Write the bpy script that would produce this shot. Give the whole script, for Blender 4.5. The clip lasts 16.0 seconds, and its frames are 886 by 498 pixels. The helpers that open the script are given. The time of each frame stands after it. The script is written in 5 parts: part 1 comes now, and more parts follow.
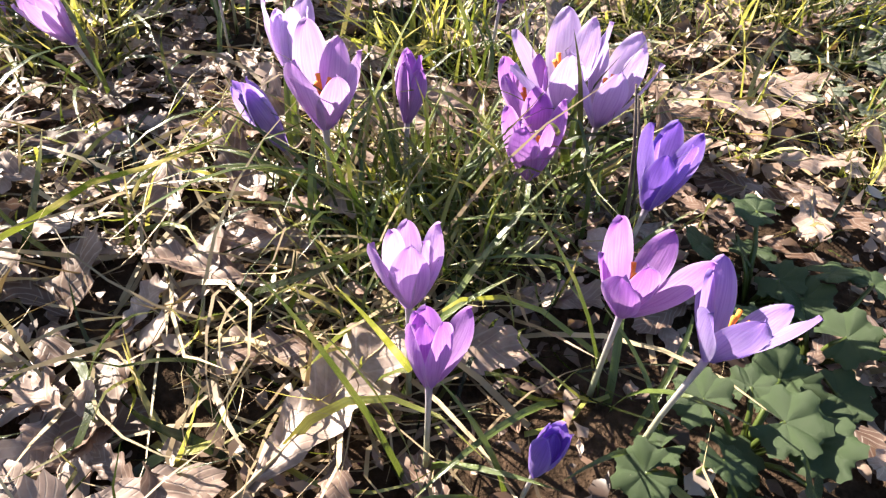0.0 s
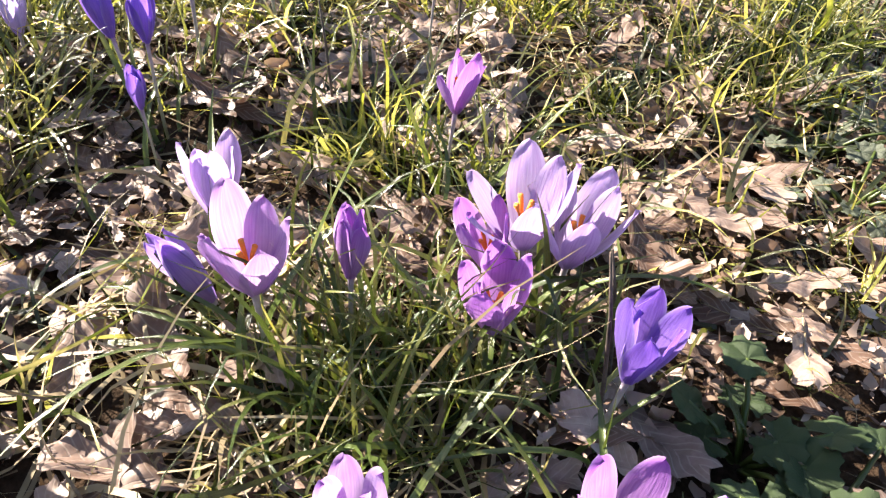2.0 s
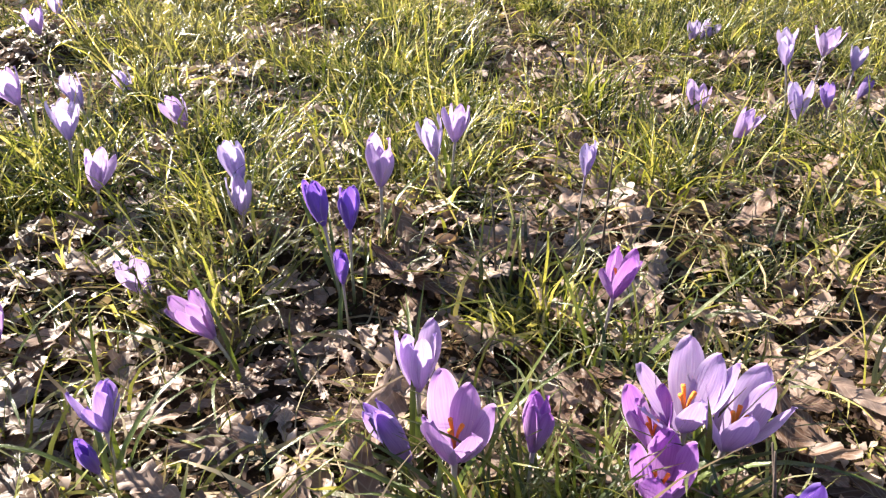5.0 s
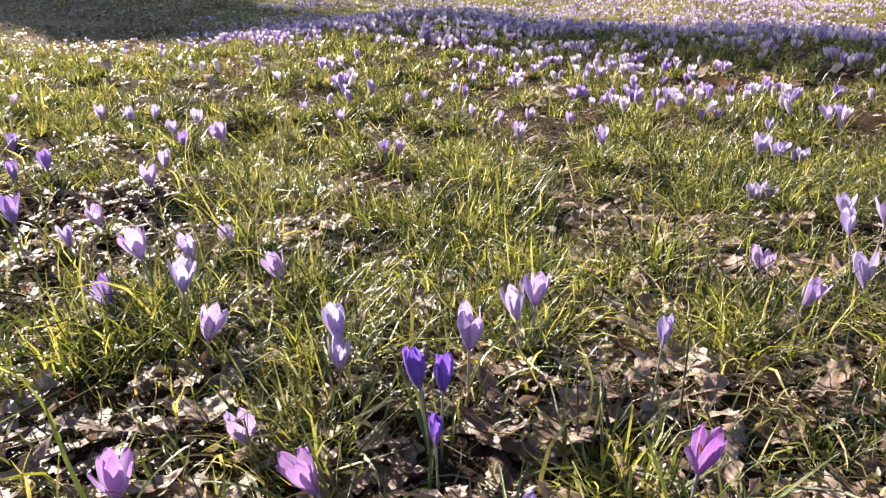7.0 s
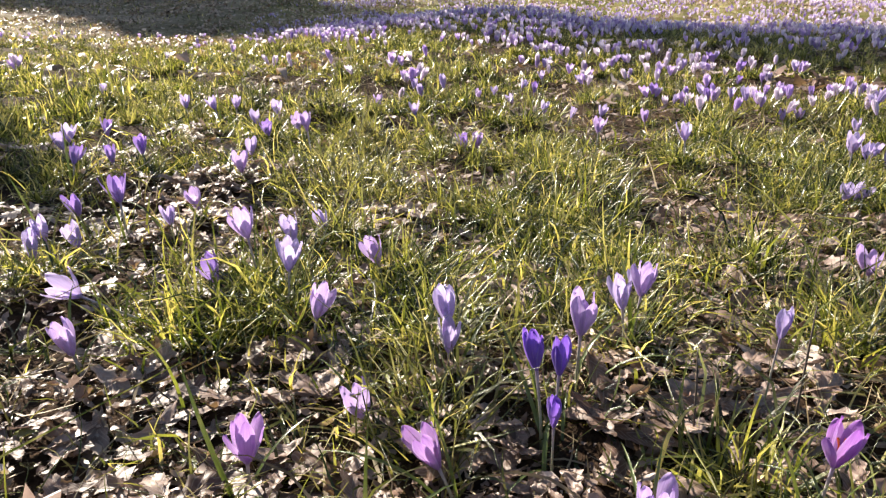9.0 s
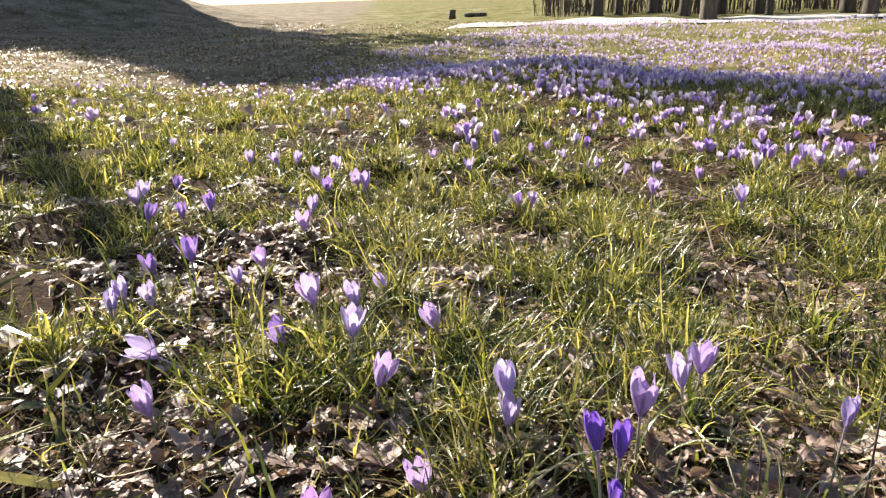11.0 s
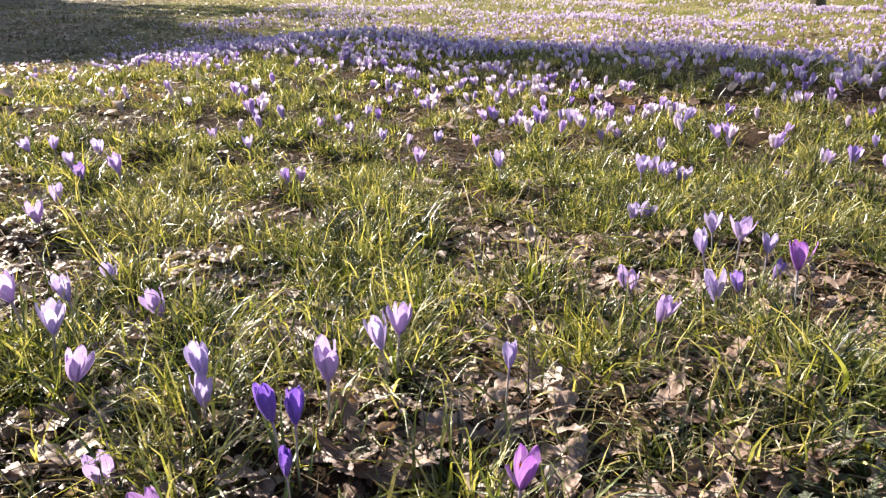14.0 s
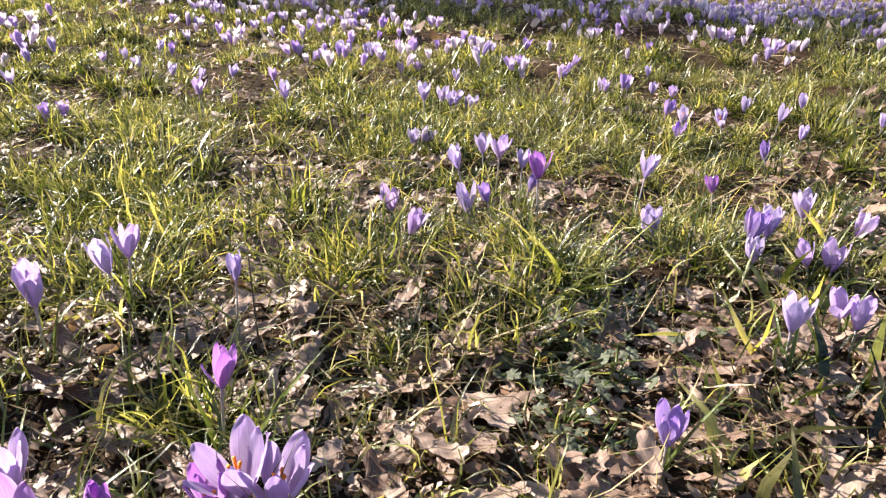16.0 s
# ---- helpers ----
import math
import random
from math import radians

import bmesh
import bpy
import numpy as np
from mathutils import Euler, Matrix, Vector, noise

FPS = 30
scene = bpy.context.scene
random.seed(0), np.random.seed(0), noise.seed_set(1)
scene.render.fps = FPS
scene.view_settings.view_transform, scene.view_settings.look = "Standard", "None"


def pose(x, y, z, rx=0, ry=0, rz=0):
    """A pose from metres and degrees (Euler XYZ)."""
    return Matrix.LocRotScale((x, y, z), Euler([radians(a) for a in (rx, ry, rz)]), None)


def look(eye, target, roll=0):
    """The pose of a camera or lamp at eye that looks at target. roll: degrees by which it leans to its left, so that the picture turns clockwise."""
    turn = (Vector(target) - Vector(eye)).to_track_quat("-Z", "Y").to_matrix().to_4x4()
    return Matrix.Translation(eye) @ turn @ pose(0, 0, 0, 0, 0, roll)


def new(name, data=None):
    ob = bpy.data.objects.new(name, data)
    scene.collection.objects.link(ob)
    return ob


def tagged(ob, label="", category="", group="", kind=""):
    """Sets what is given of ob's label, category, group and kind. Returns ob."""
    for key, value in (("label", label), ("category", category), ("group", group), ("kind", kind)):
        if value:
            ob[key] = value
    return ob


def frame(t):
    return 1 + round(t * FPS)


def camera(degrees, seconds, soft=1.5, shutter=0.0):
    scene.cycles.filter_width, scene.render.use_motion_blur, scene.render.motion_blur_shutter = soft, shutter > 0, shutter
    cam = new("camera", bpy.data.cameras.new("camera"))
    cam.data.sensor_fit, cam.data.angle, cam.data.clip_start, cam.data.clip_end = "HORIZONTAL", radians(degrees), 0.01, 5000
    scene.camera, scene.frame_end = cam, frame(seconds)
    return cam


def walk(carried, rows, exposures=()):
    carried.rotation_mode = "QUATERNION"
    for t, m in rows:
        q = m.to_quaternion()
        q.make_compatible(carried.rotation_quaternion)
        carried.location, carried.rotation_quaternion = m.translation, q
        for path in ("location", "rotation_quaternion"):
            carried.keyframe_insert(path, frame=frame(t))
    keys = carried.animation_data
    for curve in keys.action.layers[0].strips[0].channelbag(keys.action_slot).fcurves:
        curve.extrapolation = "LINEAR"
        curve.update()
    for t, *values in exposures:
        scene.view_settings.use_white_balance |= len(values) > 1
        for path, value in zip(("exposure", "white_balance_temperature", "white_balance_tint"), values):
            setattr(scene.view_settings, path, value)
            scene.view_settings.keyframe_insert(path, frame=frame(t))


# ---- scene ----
cam = camera(64.7, 16.0, soft=1.3)
PATH = [
    (0, (0.002, 0.007, 0.217), (-0.013, 1.438, -1.181), -0.6),
    (0.5, (0.004, 0.029, 0.218), (0.037, 1.463, -1.175), 0.3),
    (1, (0.006, 0.043, 0.218), (0.054, 1.472, -1.181), -0.4),
    (1.5, (0.01, 0.057, 0.222), (0.087, 1.498, -1.162), 0.2),
    (2, (0.009, 0.062, 0.229), (0.078, 1.528, -1.129), -0.2),
    (2.5, (0.003, 0.063, 0.239), (0.036, 1.559, -1.088), -0.8),
    (3, (-0.002, 0.059, 0.245), (-0.001, 1.584, -1.049), -1.0),
    (3.5, (-0.002, 0.056, 0.253), (-0.014, 1.641, -0.968), -1.3),
    (4, (-0.008, 0.05, 0.259), (-0.078, 1.656, -0.93), -1.7),
    (4.5, (-0.013, 0.045, 0.267), (-0.162, 1.682, -0.873), -2.8),
    (5, (-0.016, 0.043, 0.275), (-0.236, 1.711, -0.807), -4.7),
    (5.2, (-0.018, 0.041, 0.28), (-0.265, 1.727, -0.768), -4.9),
    (7.3, (-0.038, 0.02, 0.311), (-0.399, 1.852, -0.406), -4.3),
    (7.5, (-0.041, 0.019, 0.31), (-0.401, 1.854, -0.397), -4.0),
    (8, (-0.046, 0.017, 0.314), (-0.439, 1.845, -0.397), -4.4),
    (8.5, (-0.058, 0.012, 0.313), (-0.517, 1.826, -0.393), -4.5),
    (9, (-0.072, 0.008, 0.305), (-0.565, 1.8, -0.434), -4.4),
    (9.2, (-0.078, 0.006, 0.302), (-0.598, 1.781, -0.458), -4.4),
    (11.3, (-0.078, -0.001, 0.333), (-0.705, 1.799, -0.273), -4.6),
    (11.5, (-0.074, 0.001, 0.332), (-0.68, 1.806, -0.282), -4.9),
    (12, (-0.062, 0.006, 0.33), (-0.607, 1.823, -0.304), -4.7),
    (12.5, (-0.048, 0.009, 0.325), (-0.538, 1.835, -0.328), -4.7),
    (13, (-0.03, 0.016, 0.322), (-0.427, 1.856, -0.354), -4.5),
    (13.5, (-0.004, 0.017, 0.324), (-0.304, 1.869, -0.367), -4.1),
    (14, (0.023, 0.01, 0.327), (-0.156, 1.868, -0.392), -4.4),
    (14.5, (0.043, 0.0, 0.327), (-0.06, 1.87, -0.376), -3.6),
    (15, (0.06, 0.001, 0.321), (0.083, 1.86, -0.415), -3.0),
    (15.5, (0.088, -0.002, 0.313), (0.268, 1.82, -0.493), -2.3),
    (16, (0.101, -0.01, 0.303), (0.351, 1.767, -0.58), -2.1),
]
LEVEL = pose(0, 0, 0, 0, -2.5, 0)
EXPOSURES = [(0, 2.27), (2.5, 2.31), (5, 1.97), (7.5, 1.61), (11.5, 1.55), (14, 1.69), (16, 1.83)]
walk(cam, [(t, LEVEL @ look(eye, target, roll)) for t, eye, target, roll in PATH], EXPOSURES)

# ---- light ----
SUN_DIR = Vector((-0.80, 0.60, 0.56)).normalized()
world = bpy.data.worlds.new("sky")
scene.world = world
world.use_nodes = True
_n = world.node_tree.nodes
_sky = _n.new("ShaderNodeTexSky")
_sky.sky_type = "NISHITA"
_sky.sun_disc = False
_sky.sun_elevation = math.asin(SUN_DIR.z)
_sky.sun_rotation = math.atan2(SUN_DIR.x, SUN_DIR.y)
world.node_tree.links.new(_sky.outputs[0], _n["Background"].inputs[0])
_n["Background"].inputs[1].default_value = 0.054
sun_data = bpy.data.lights.new("sun", "SUN")
sun_data.energy = 5.0
sun_data.angle = radians(0.53)
sun_data.color = (1.0, 0.91, 0.78)
sun = new("sun", sun_data)
sun.matrix_world = look(SUN_DIR * 50, (0, 0, 0))


# ---- materials ----
def material(name, rough=0.6):
    m = bpy.data.materials.new(name)
    m.use_nodes = True
    nt = m.node_tree
    bsdf = nt.nodes["Principled BSDF"]
    bsdf.inputs["Roughness"].default_value = rough
    return m, nt, bsdf


def ramp(nt, fac, stops):
    r = nt.nodes.new("ShaderNodeValToRGB")
    e = r.color_ramp.elements
    while len(e) < len(stops):
        e.new(0.5)
    for i, (p, c) in enumerate(stops):
        e[i].position = p
        e[i].color = (*c, 1)
    nt.links.new(fac, r.inputs[0])
    return r.outputs[0]


def noise_tex(nt, scale, detail=4.0, vector=None, rough=0.55):
    t = nt.nodes.new("ShaderNodeTexNoise")
    t.inputs["Scale"].default_value = scale
    t.inputs["Detail"].default_value = detail
    t.inputs["Roughness"].default_value = rough
    if vector is not None:
        nt.links.new(vector, t.inputs["Vector"])
    return t.outputs["Fac"]


def coords(nt, which="Object"):
    return nt.nodes.new("ShaderNodeTexCoord").outputs[which]


def mix(nt, a, b, fac, mode="MIX"):
    m = nt.nodes.new("ShaderNodeMix")
    m.data_type, m.blend_type = "RGBA", mode
    for sock, val in ((m.inputs[0], fac), (m.inputs[6], a), (m.inputs[7], b)):
        if hasattr(val, "is_output"):
            nt.links.new(val, sock)
        elif isinstance(val, tuple):
            sock.default_value = (*val, 1)
        else:
            sock.default_value = val
    return m.outputs[2]


def bump(nt, bsdf, height, strength=0.4, distance=0.001):
    b = nt.nodes.new("ShaderNodeBump")
    b.inputs["Strength"].default_value = strength
    b.inputs["Distance"].default_value = distance
    nt.links.new(height, b.inputs["Height"])
    nt.links.new(b.outputs[0], bsdf.inputs["Normal"])
    return b.outputs[0]


def translucent(nt, bsdf, color, amount):
    """Lets light pass through a thin leaf or petal."""
    t = nt.nodes.new("ShaderNodeBsdfTranslucent")
    if hasattr(color, "is_output"):
        nt.links.new(color, t.inputs[0])
    else:
        t.inputs[0].default_value = (*color, 1)
    mx = nt.nodes.new("ShaderNodeMixShader")
    mx.inputs[0].default_value = amount
    nt.links.new(bsdf.outputs[0], mx.inputs[1])
    nt.links.new(t.outputs[0], mx.inputs[2])
    nt.links.new(mx.outputs[0], nt.nodes["Material Output"].inputs[0])


def petal_material(name, inner, tip, vein):
    m, nt, bsdf = material(name, 0.55)
    uv = coords(nt, "UV")
    sep = nt.nodes.new("ShaderNodeSeparateXYZ")
    nt.links.new(uv, sep.inputs[0])
    base = ramp(nt, sep.outputs[0], [(0.0, tuple(0.5 * (a + b) for a, b in zip(vein, inner))), (0.2, inner), (0.6, inner), (1.0, tip)])
    mp = nt.nodes.new("ShaderNodeMapping")
    mp.inputs["Scale"].default_value = (1.6, 16.0, 1.0)
    nt.links.new(uv, mp.inputs[0])
    streak = noise_tex(nt, 1.0, 5.0, mp.outputs[0], 0.6)
    lines = ramp(nt, streak, [(0.42, (0, 0, 0)), (0.62, (1, 1, 1))])
    col = mix(nt, base, vein, mix(nt, (0, 0, 0), (0.42, 0.42, 0.42), lines))
    # thin pale margin
    rim = ramp(nt, sep.outputs[1], [(0.0, (0.4, 0.4, 0.4)), (0.10, (0, 0, 0)), (0.90, (0, 0, 0)), (1.0, (0.4, 0.4, 0.4))])
    col = mix(nt, col, tuple(0.6 * c + 0.34 for c in inner), rim)
    info = nt.nodes.new("ShaderNodeObjectInfo")
    hsv = nt.nodes.new("ShaderNodeHueSaturation")
    mr = nt.nodes.new("ShaderNodeMapRange")
    mr.inputs[3].default_value, mr.inputs[4].default_value = 0.88, 1.12
    nt.links.new(info.outputs["Random"], mr.inputs[0])
    nt.links.new(mr.outputs[0], hsv.inputs["Value"])
    nt.links.new(col, hsv.inputs["Color"])
    nt.links.new(hsv.outputs[0], bsdf.inputs["Base Color"])
    bump(nt, bsdf, streak, 0.5, 0.0006)
    bsdf.inputs["Sheen Weight"].default_value = 0.15
    translucent(nt, bsdf, hsv.outputs[0], 0.52)
    return m


PETALS = {
    "white": petal_material("petal_whitish_lilac", (0.77, 0.68, 0.78), (0.75, 0.66, 0.78), (0.46, 0.32, 0.58)),
    "pale": petal_material("petal_pale_lilac", (0.55, 0.42, 0.68), (0.48, 0.33, 0.66), (0.28, 0.13, 0.46)),
    "lilac": petal_material("petal_lilac", (0.50, 0.32, 0.60), (0.40, 0.20, 0.53), (0.25, 0.09, 0.41)),
    "mauve": petal_material("petal_mauve", (0.55, 0.45, 0.71), (0.56, 0.47, 0.73), (0.29, 0.17, 0.50)),
    "violet": petal_material("petal_violet", (0.40, 0.28, 0.60), (0.29, 0.16, 0.54), (0.17, 0.07, 0.38)),
    "deep": petal_material("petal_deep_violet", (0.26, 0.14, 0.56), (0.19, 0.08, 0.51), (0.11, 0.04, 0.32)),
    "magenta": petal_material("petal_magenta_violet", (0.46, 0.23, 0.57), (0.34, 0.11, 0.49), (0.21, 0.05, 0.34)),
}


def island_material(name, stops, rough, trans, trans_gain=1.6, tex=60.0, spec=0.5, tip=None, patchy=None):
    """Thin plant matter in which every piece takes its own tint; tip: the colour to which blades dry out."""
    m, nt, bsdf = material(name, rough)
    geo = nt.nodes.new("ShaderNodeNewGeometry")
    rnd = geo.outputs["Random Per Island"]
    col = ramp(nt, rnd, stops)
    n = noise_tex(nt, tex, 4.0, coords(nt))
    col = mix(nt, col, ramp(nt, n, [(0.3, (0.5, 0.46, 0.42)), (0.7, (1.2, 1.16, 1.08))]), 0.75, "MULTIPLY")
    height = n
    if patchy:
        big = noise_tex(nt, 3.2, 3.0, coords(nt), 0.6)
        # random tuft tint, deepened in the colour to stand in for shade between tufts
        tuft_shade = noise_tex(nt, 19.0, 2.0, coords(nt), 0.5)
        col = mix(nt, col, ramp(nt, tuft_shade, [(0.37, (0.24, 0.30, 0.25)), (0.50, (0.95, 0.95, 0.95)), (0.64, (1.4, 1.32, 1.2))]), 1.0, "MULTIPLY")
        col = mix(nt, col, patchy, ramp(nt, big, [(0.50, (0, 0, 0)), (0.72, (0.35, 0.35, 0.35))]))
    if tip:
        sep = nt.nodes.new("ShaderNodeSeparateXYZ")
        nt.links.new(coords(nt, "UV"), sep.inputs[0])
        dry = nt.nodes.new("ShaderNodeMath")
        dry.operation = "MULTIPLY"
        nt.links.new(ramp(nt, sep.outputs[0], [(0.35, (0, 0, 0)), (0.95, (1, 1, 1))]), dry.inputs[0])
        nt.links.new(ramp(nt, n, [(0.52, (0, 0, 0)), (0.70, (1, 1, 1))]), dry.inputs[1])
        col = mix(nt, col, tip, dry.outputs[0])
        mp = nt.nodes.new("ShaderNodeMapping")
        mp.inputs["Scale"].default_value = (1.5, 9.0, 1.0)
        nt.links.new(coords(nt, "UV"), mp.inputs[0])
        rib = noise_tex(nt, 1.0, 3.0, mp.outputs[0])
        col = mix(nt, col, ramp(nt, rib, [(0.35, (0.65, 0.65, 0.6)), (0.6, (1.15, 1.15, 1.1))]), 0.8, "MULTIPLY")
        height = rib
    nt.links.new(col, bsdf.inputs["Base Color"])
    bsdf.inputs["Specular IOR Level"].default_value = spec
    bump(nt, bsdf, height, 0.45, 0.0006)
    lit = mix(nt, col, (trans_gain * 1.06, trans_gain, trans_gain * 0.55), 1.0, "MULTIPLY")
    translucent(nt, bsdf, lit, trans)
    return m


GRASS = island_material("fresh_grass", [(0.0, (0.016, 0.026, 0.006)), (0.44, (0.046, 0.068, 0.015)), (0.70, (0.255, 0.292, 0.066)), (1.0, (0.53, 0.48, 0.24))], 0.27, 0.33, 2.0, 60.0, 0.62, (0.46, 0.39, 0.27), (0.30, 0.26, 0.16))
CROCUS_LEAF = island_material("crocus_leaf", [(0.0, (0.04, 0.072, 0.018)), (0.6, (0.10, 0.14, 0.035)), (1.0, (0.24, 0.24, 0.08))], 0.3, 0.25, 1.6, 60.0, 0.6, (0.30, 0.26, 0.12))
STRAW = island_material("dry_grass", [(0.0, (0.20, 0.14, 0.085)), (0.5, (0.34, 0.26, 0.15)), (1.0, (0.50, 0.41, 0.26))], 0.6, 0.10, 1.1)
CRUMB = island_material("leaf_crumb", [(0.0, (0.06, 0.036, 0.026)), (0.4, (0.17, 0.11, 0.08)), (0.75, (0.30, 0.21, 0.165)), (1.0, (0.42, 0.33, 0.28))], 0.5, 0.15, 1.1)
LEAF_FAR = island_material("oak_litter", [(0.0, (0.17, 0.10, 0.065)), (0.3, (0.36, 0.245, 0.20)), (0.65, (0.50, 0.38, 0.33)), (1.0, (0.58, 0.49, 0.45))], 0.45, 0.2, 1.1)
HERB_GREY = island_material("grey_herb_leaf", [(0.0, (0.045, 0.060, 0.038)), (1.0, (0.15, 0.17, 0.12))], 0.45, 0.2, 1.3, 260.0, 0.4)
HERB = island_material("herb_leaf", [(0.0, (0.026, 0.048, 0.020)), (1.0, (0.065, 0.098, 0.040))], 0.55, 0.2, 1.5, 260.0, 0.3)


def leaf_material(name, joined=False, dim=1.0):
    """Bleached oak leaf, every leaf its own shade, also where many leaves are joined."""
    m, nt, bsdf = material(name, 0.5)
    own = nt.nodes.new("ShaderNodeNewGeometry").outputs["Random Per Island"] if joined else nt.nodes.new("ShaderNodeObjectInfo").outputs["Random"]
    col = ramp(nt, own, [(0.0, (0.12, 0.068, 0.05)), (0.18, (0.22, 0.14, 0.105)), (0.45, (0.33, 0.24, 0.205)), (0.75, (0.44, 0.34, 0.30)), (1.0, (0.60, 0.50, 0.46))])
    col = mix(nt, col, (dim, dim * 0.94, dim * 0.90), 1.0, "MULTIPLY")
    oc = coords(nt)
    n = noise_tex(nt, 45.0, 5.0, oc)
    n2 = noise_tex(nt, 400.0, 3.0, oc)
    col = mix(nt, col, ramp(nt, n, [(0.3, (0.5, 0.43, 0.38)), (0.62, (1.1, 1.08, 1.05))]), 0.75, "MULTIPLY")
    col = mix(nt, col, ramp(nt, n2, [(0.35, (0.7, 0.66, 0.6)), (0.6, (1.05, 1.05, 1.05))]), 0.5, "MULTIPLY")
    wave = nt.nodes.new("ShaderNodeTexWave")
    wave.inputs["Scale"].default_value = 0.8
    wave.inputs["Distortion"].default_value = 1.0
    nt.links.new(coords(nt, "UV"), wave.inputs[0])
    vein = ramp(nt, wave.outputs["Fac"], [(0.0, (0, 0, 0)), (0.86, (0.1, 0.1, 0.1)), (0.97, (1, 1, 1))])
    col = mix(nt, col, (0.66, 0.57, 0.47), mix(nt, (0, 0, 0), (0.18, 0.18, 0.18), vein))
    nt.links.new(col, bsdf.inputs["Base Color"])
    h = mix(nt, mix(nt, n, n2, 0.4), vein, 0.25)
    bump(nt, bsdf, h, 0.4, 0.0008)
    translucent(nt, bsdf, col, 0.22)
    return m


OAK = leaf_material("dead_oak_leaf", False, 0.82)
OAK_TAN = leaf_material("tan_oak_leaf", False, 0.66)
OAK_BED = leaf_material("dead_oak_leaf_bed", True, 0.76)


def soil_material():
    """Dark leaf mould near by, meadow turf further off."""
    m, nt, bsdf = material("soil_and_turf", 0.95)
    bsdf.inputs["Specular IOR Level"].default_value = 0.05
    oc = coords(nt)
    a = noise_tex(nt, 30.0, 8.0, oc, 0.65)
    b = noise_tex(nt, 260.0, 6.0, oc, 0.6)
    soil = ramp(nt, a, [(0.3, (0.024, 0.016, 0.011)), (0.55, (0.055, 0.037, 0.026)), (0.75, (0.125, 0.086, 0.062))])
    soil = mix(nt, soil, ramp(nt, b, [(0.35, (0.5, 0.47, 0.42)), (0.65, (1.5, 1.4, 1.3))]), 0.8, "MULTIPLY")
    c = noise_tex(nt, 1.3, 6.0, oc, 0.65)
    d = noise_tex(nt, 14.0, 6.0, oc, 0.7)
    turf = ramp(nt, c, [(0.35, (0.10, 0.11, 0.025)), (0.5, (0.19, 0.18, 0.065)), (0.68, (0.31, 0.265, 0.17))])
    turf = mix(nt, turf, ramp(nt, d, [(0.35, (0.45, 0.45, 0.4)), (0.65, (1.35, 1.3, 1.2))]), 0.8, "MULTIPLY")
    away = nt.nodes.new("ShaderNodeVectorMath")
    away.operation = "DISTANCE"
    away.inputs[1].default_value = (0.0, 0.9, 0.0)
    nt.links.new(oc, away.inputs[0])
    mr = nt.nodes.new("ShaderNodeMapRange")
    mr.inputs[1].default_value, mr.inputs[2].default_value = 2.4, 7.0
    nt.links.new(away.outputs["Value"], mr.inputs[0])
    # towards the slope dead leaves cover the turf
    side = nt.nodes.new("ShaderNodeVectorMath")
    side.operation = "DOT_PRODUCT"
    side.inputs[1].default_value = (-1.0, -0.42, 0.0)
    nt.links.new(oc, side.inputs[0])
    west = nt.nodes.new("ShaderNodeMapRange")
    west.inputs[1].default_value, west.inputs[2].default_value, west.inputs[4].default_value = -0.3, 2.2, 0.85
    nt.links.new(side.outputs["Value"], west.inputs[0])
    mould = mix(nt, ramp(nt, c, [(0.35, (0.13, 0.11, 0.07)), (0.5, (0.23, 0.185, 0.14)), (0.68, (0.34, 0.28, 0.235))]),
                ramp(nt, d, [(0.35, (0.45, 0.45, 0.45)), (0.65, (1.35, 1.3, 1.25))]), 0.8, "MULTIPLY")
    turf = mix(nt, turf, mould, west.outputs[0])
    col = mix(nt, soil, turf, mr.outputs[0])
    nt.links.new(col, bsdf.inputs["Base Color"])
    h = mix(nt, a, b, 0.5)
    bump(nt, bsdf, h, 1.0, 0.008)
    return m


SOIL = soil_material()


def plain(name, stops, scale, rough=0.7, strength=0.5, distance=0.002, stretch=(1, 1, 1)):
    m, nt, bsdf = material(name, rough)
    mp = nt.nodes.new("ShaderNodeMapping")
    mp.inputs["Scale"].default_value = stretch
    nt.links.new(coords(nt), mp.inputs[0])
    n = noise_tex(nt, scale, 7.0, mp.outputs[0], 0.62)
    nt.links.new(ramp(nt, n, stops), bsdf.inputs["Base Color"])
    bump(nt, bsdf, n, strength, distance)
    return m


def stalk_material():
    """Whitish at the foot, flushed violet under the bloom."""
    m, nt, bsdf = material("crocus_stalk", 0.45)
    sep = nt.nodes.new("ShaderNodeSeparateXYZ")
    nt.links.new(coords(nt, "Generated"), sep.inputs[0])
    col = ramp(nt, sep.outputs[2], [(0.0, (0.30, 0.33, 0.16)), (0.4, (0.40, 0.39, 0.28)), (0.85, (0.42, 0.36, 0.42)), (1.0, (0.34, 0.21, 0.46))])
    n = noise_tex(nt, 300.0, 3.0, coords(nt))
    col = mix(nt, col, ramp(nt, n, [(0.3, (0.7, 0.68, 0.66)), (0.7, (1.1, 1.1, 1.1))]), 0.7, "MULTIPLY")
    nt.links.new(col, bsdf.inputs["Base Color"])
    translucent(nt, bsdf, col, 0.2)
    return m


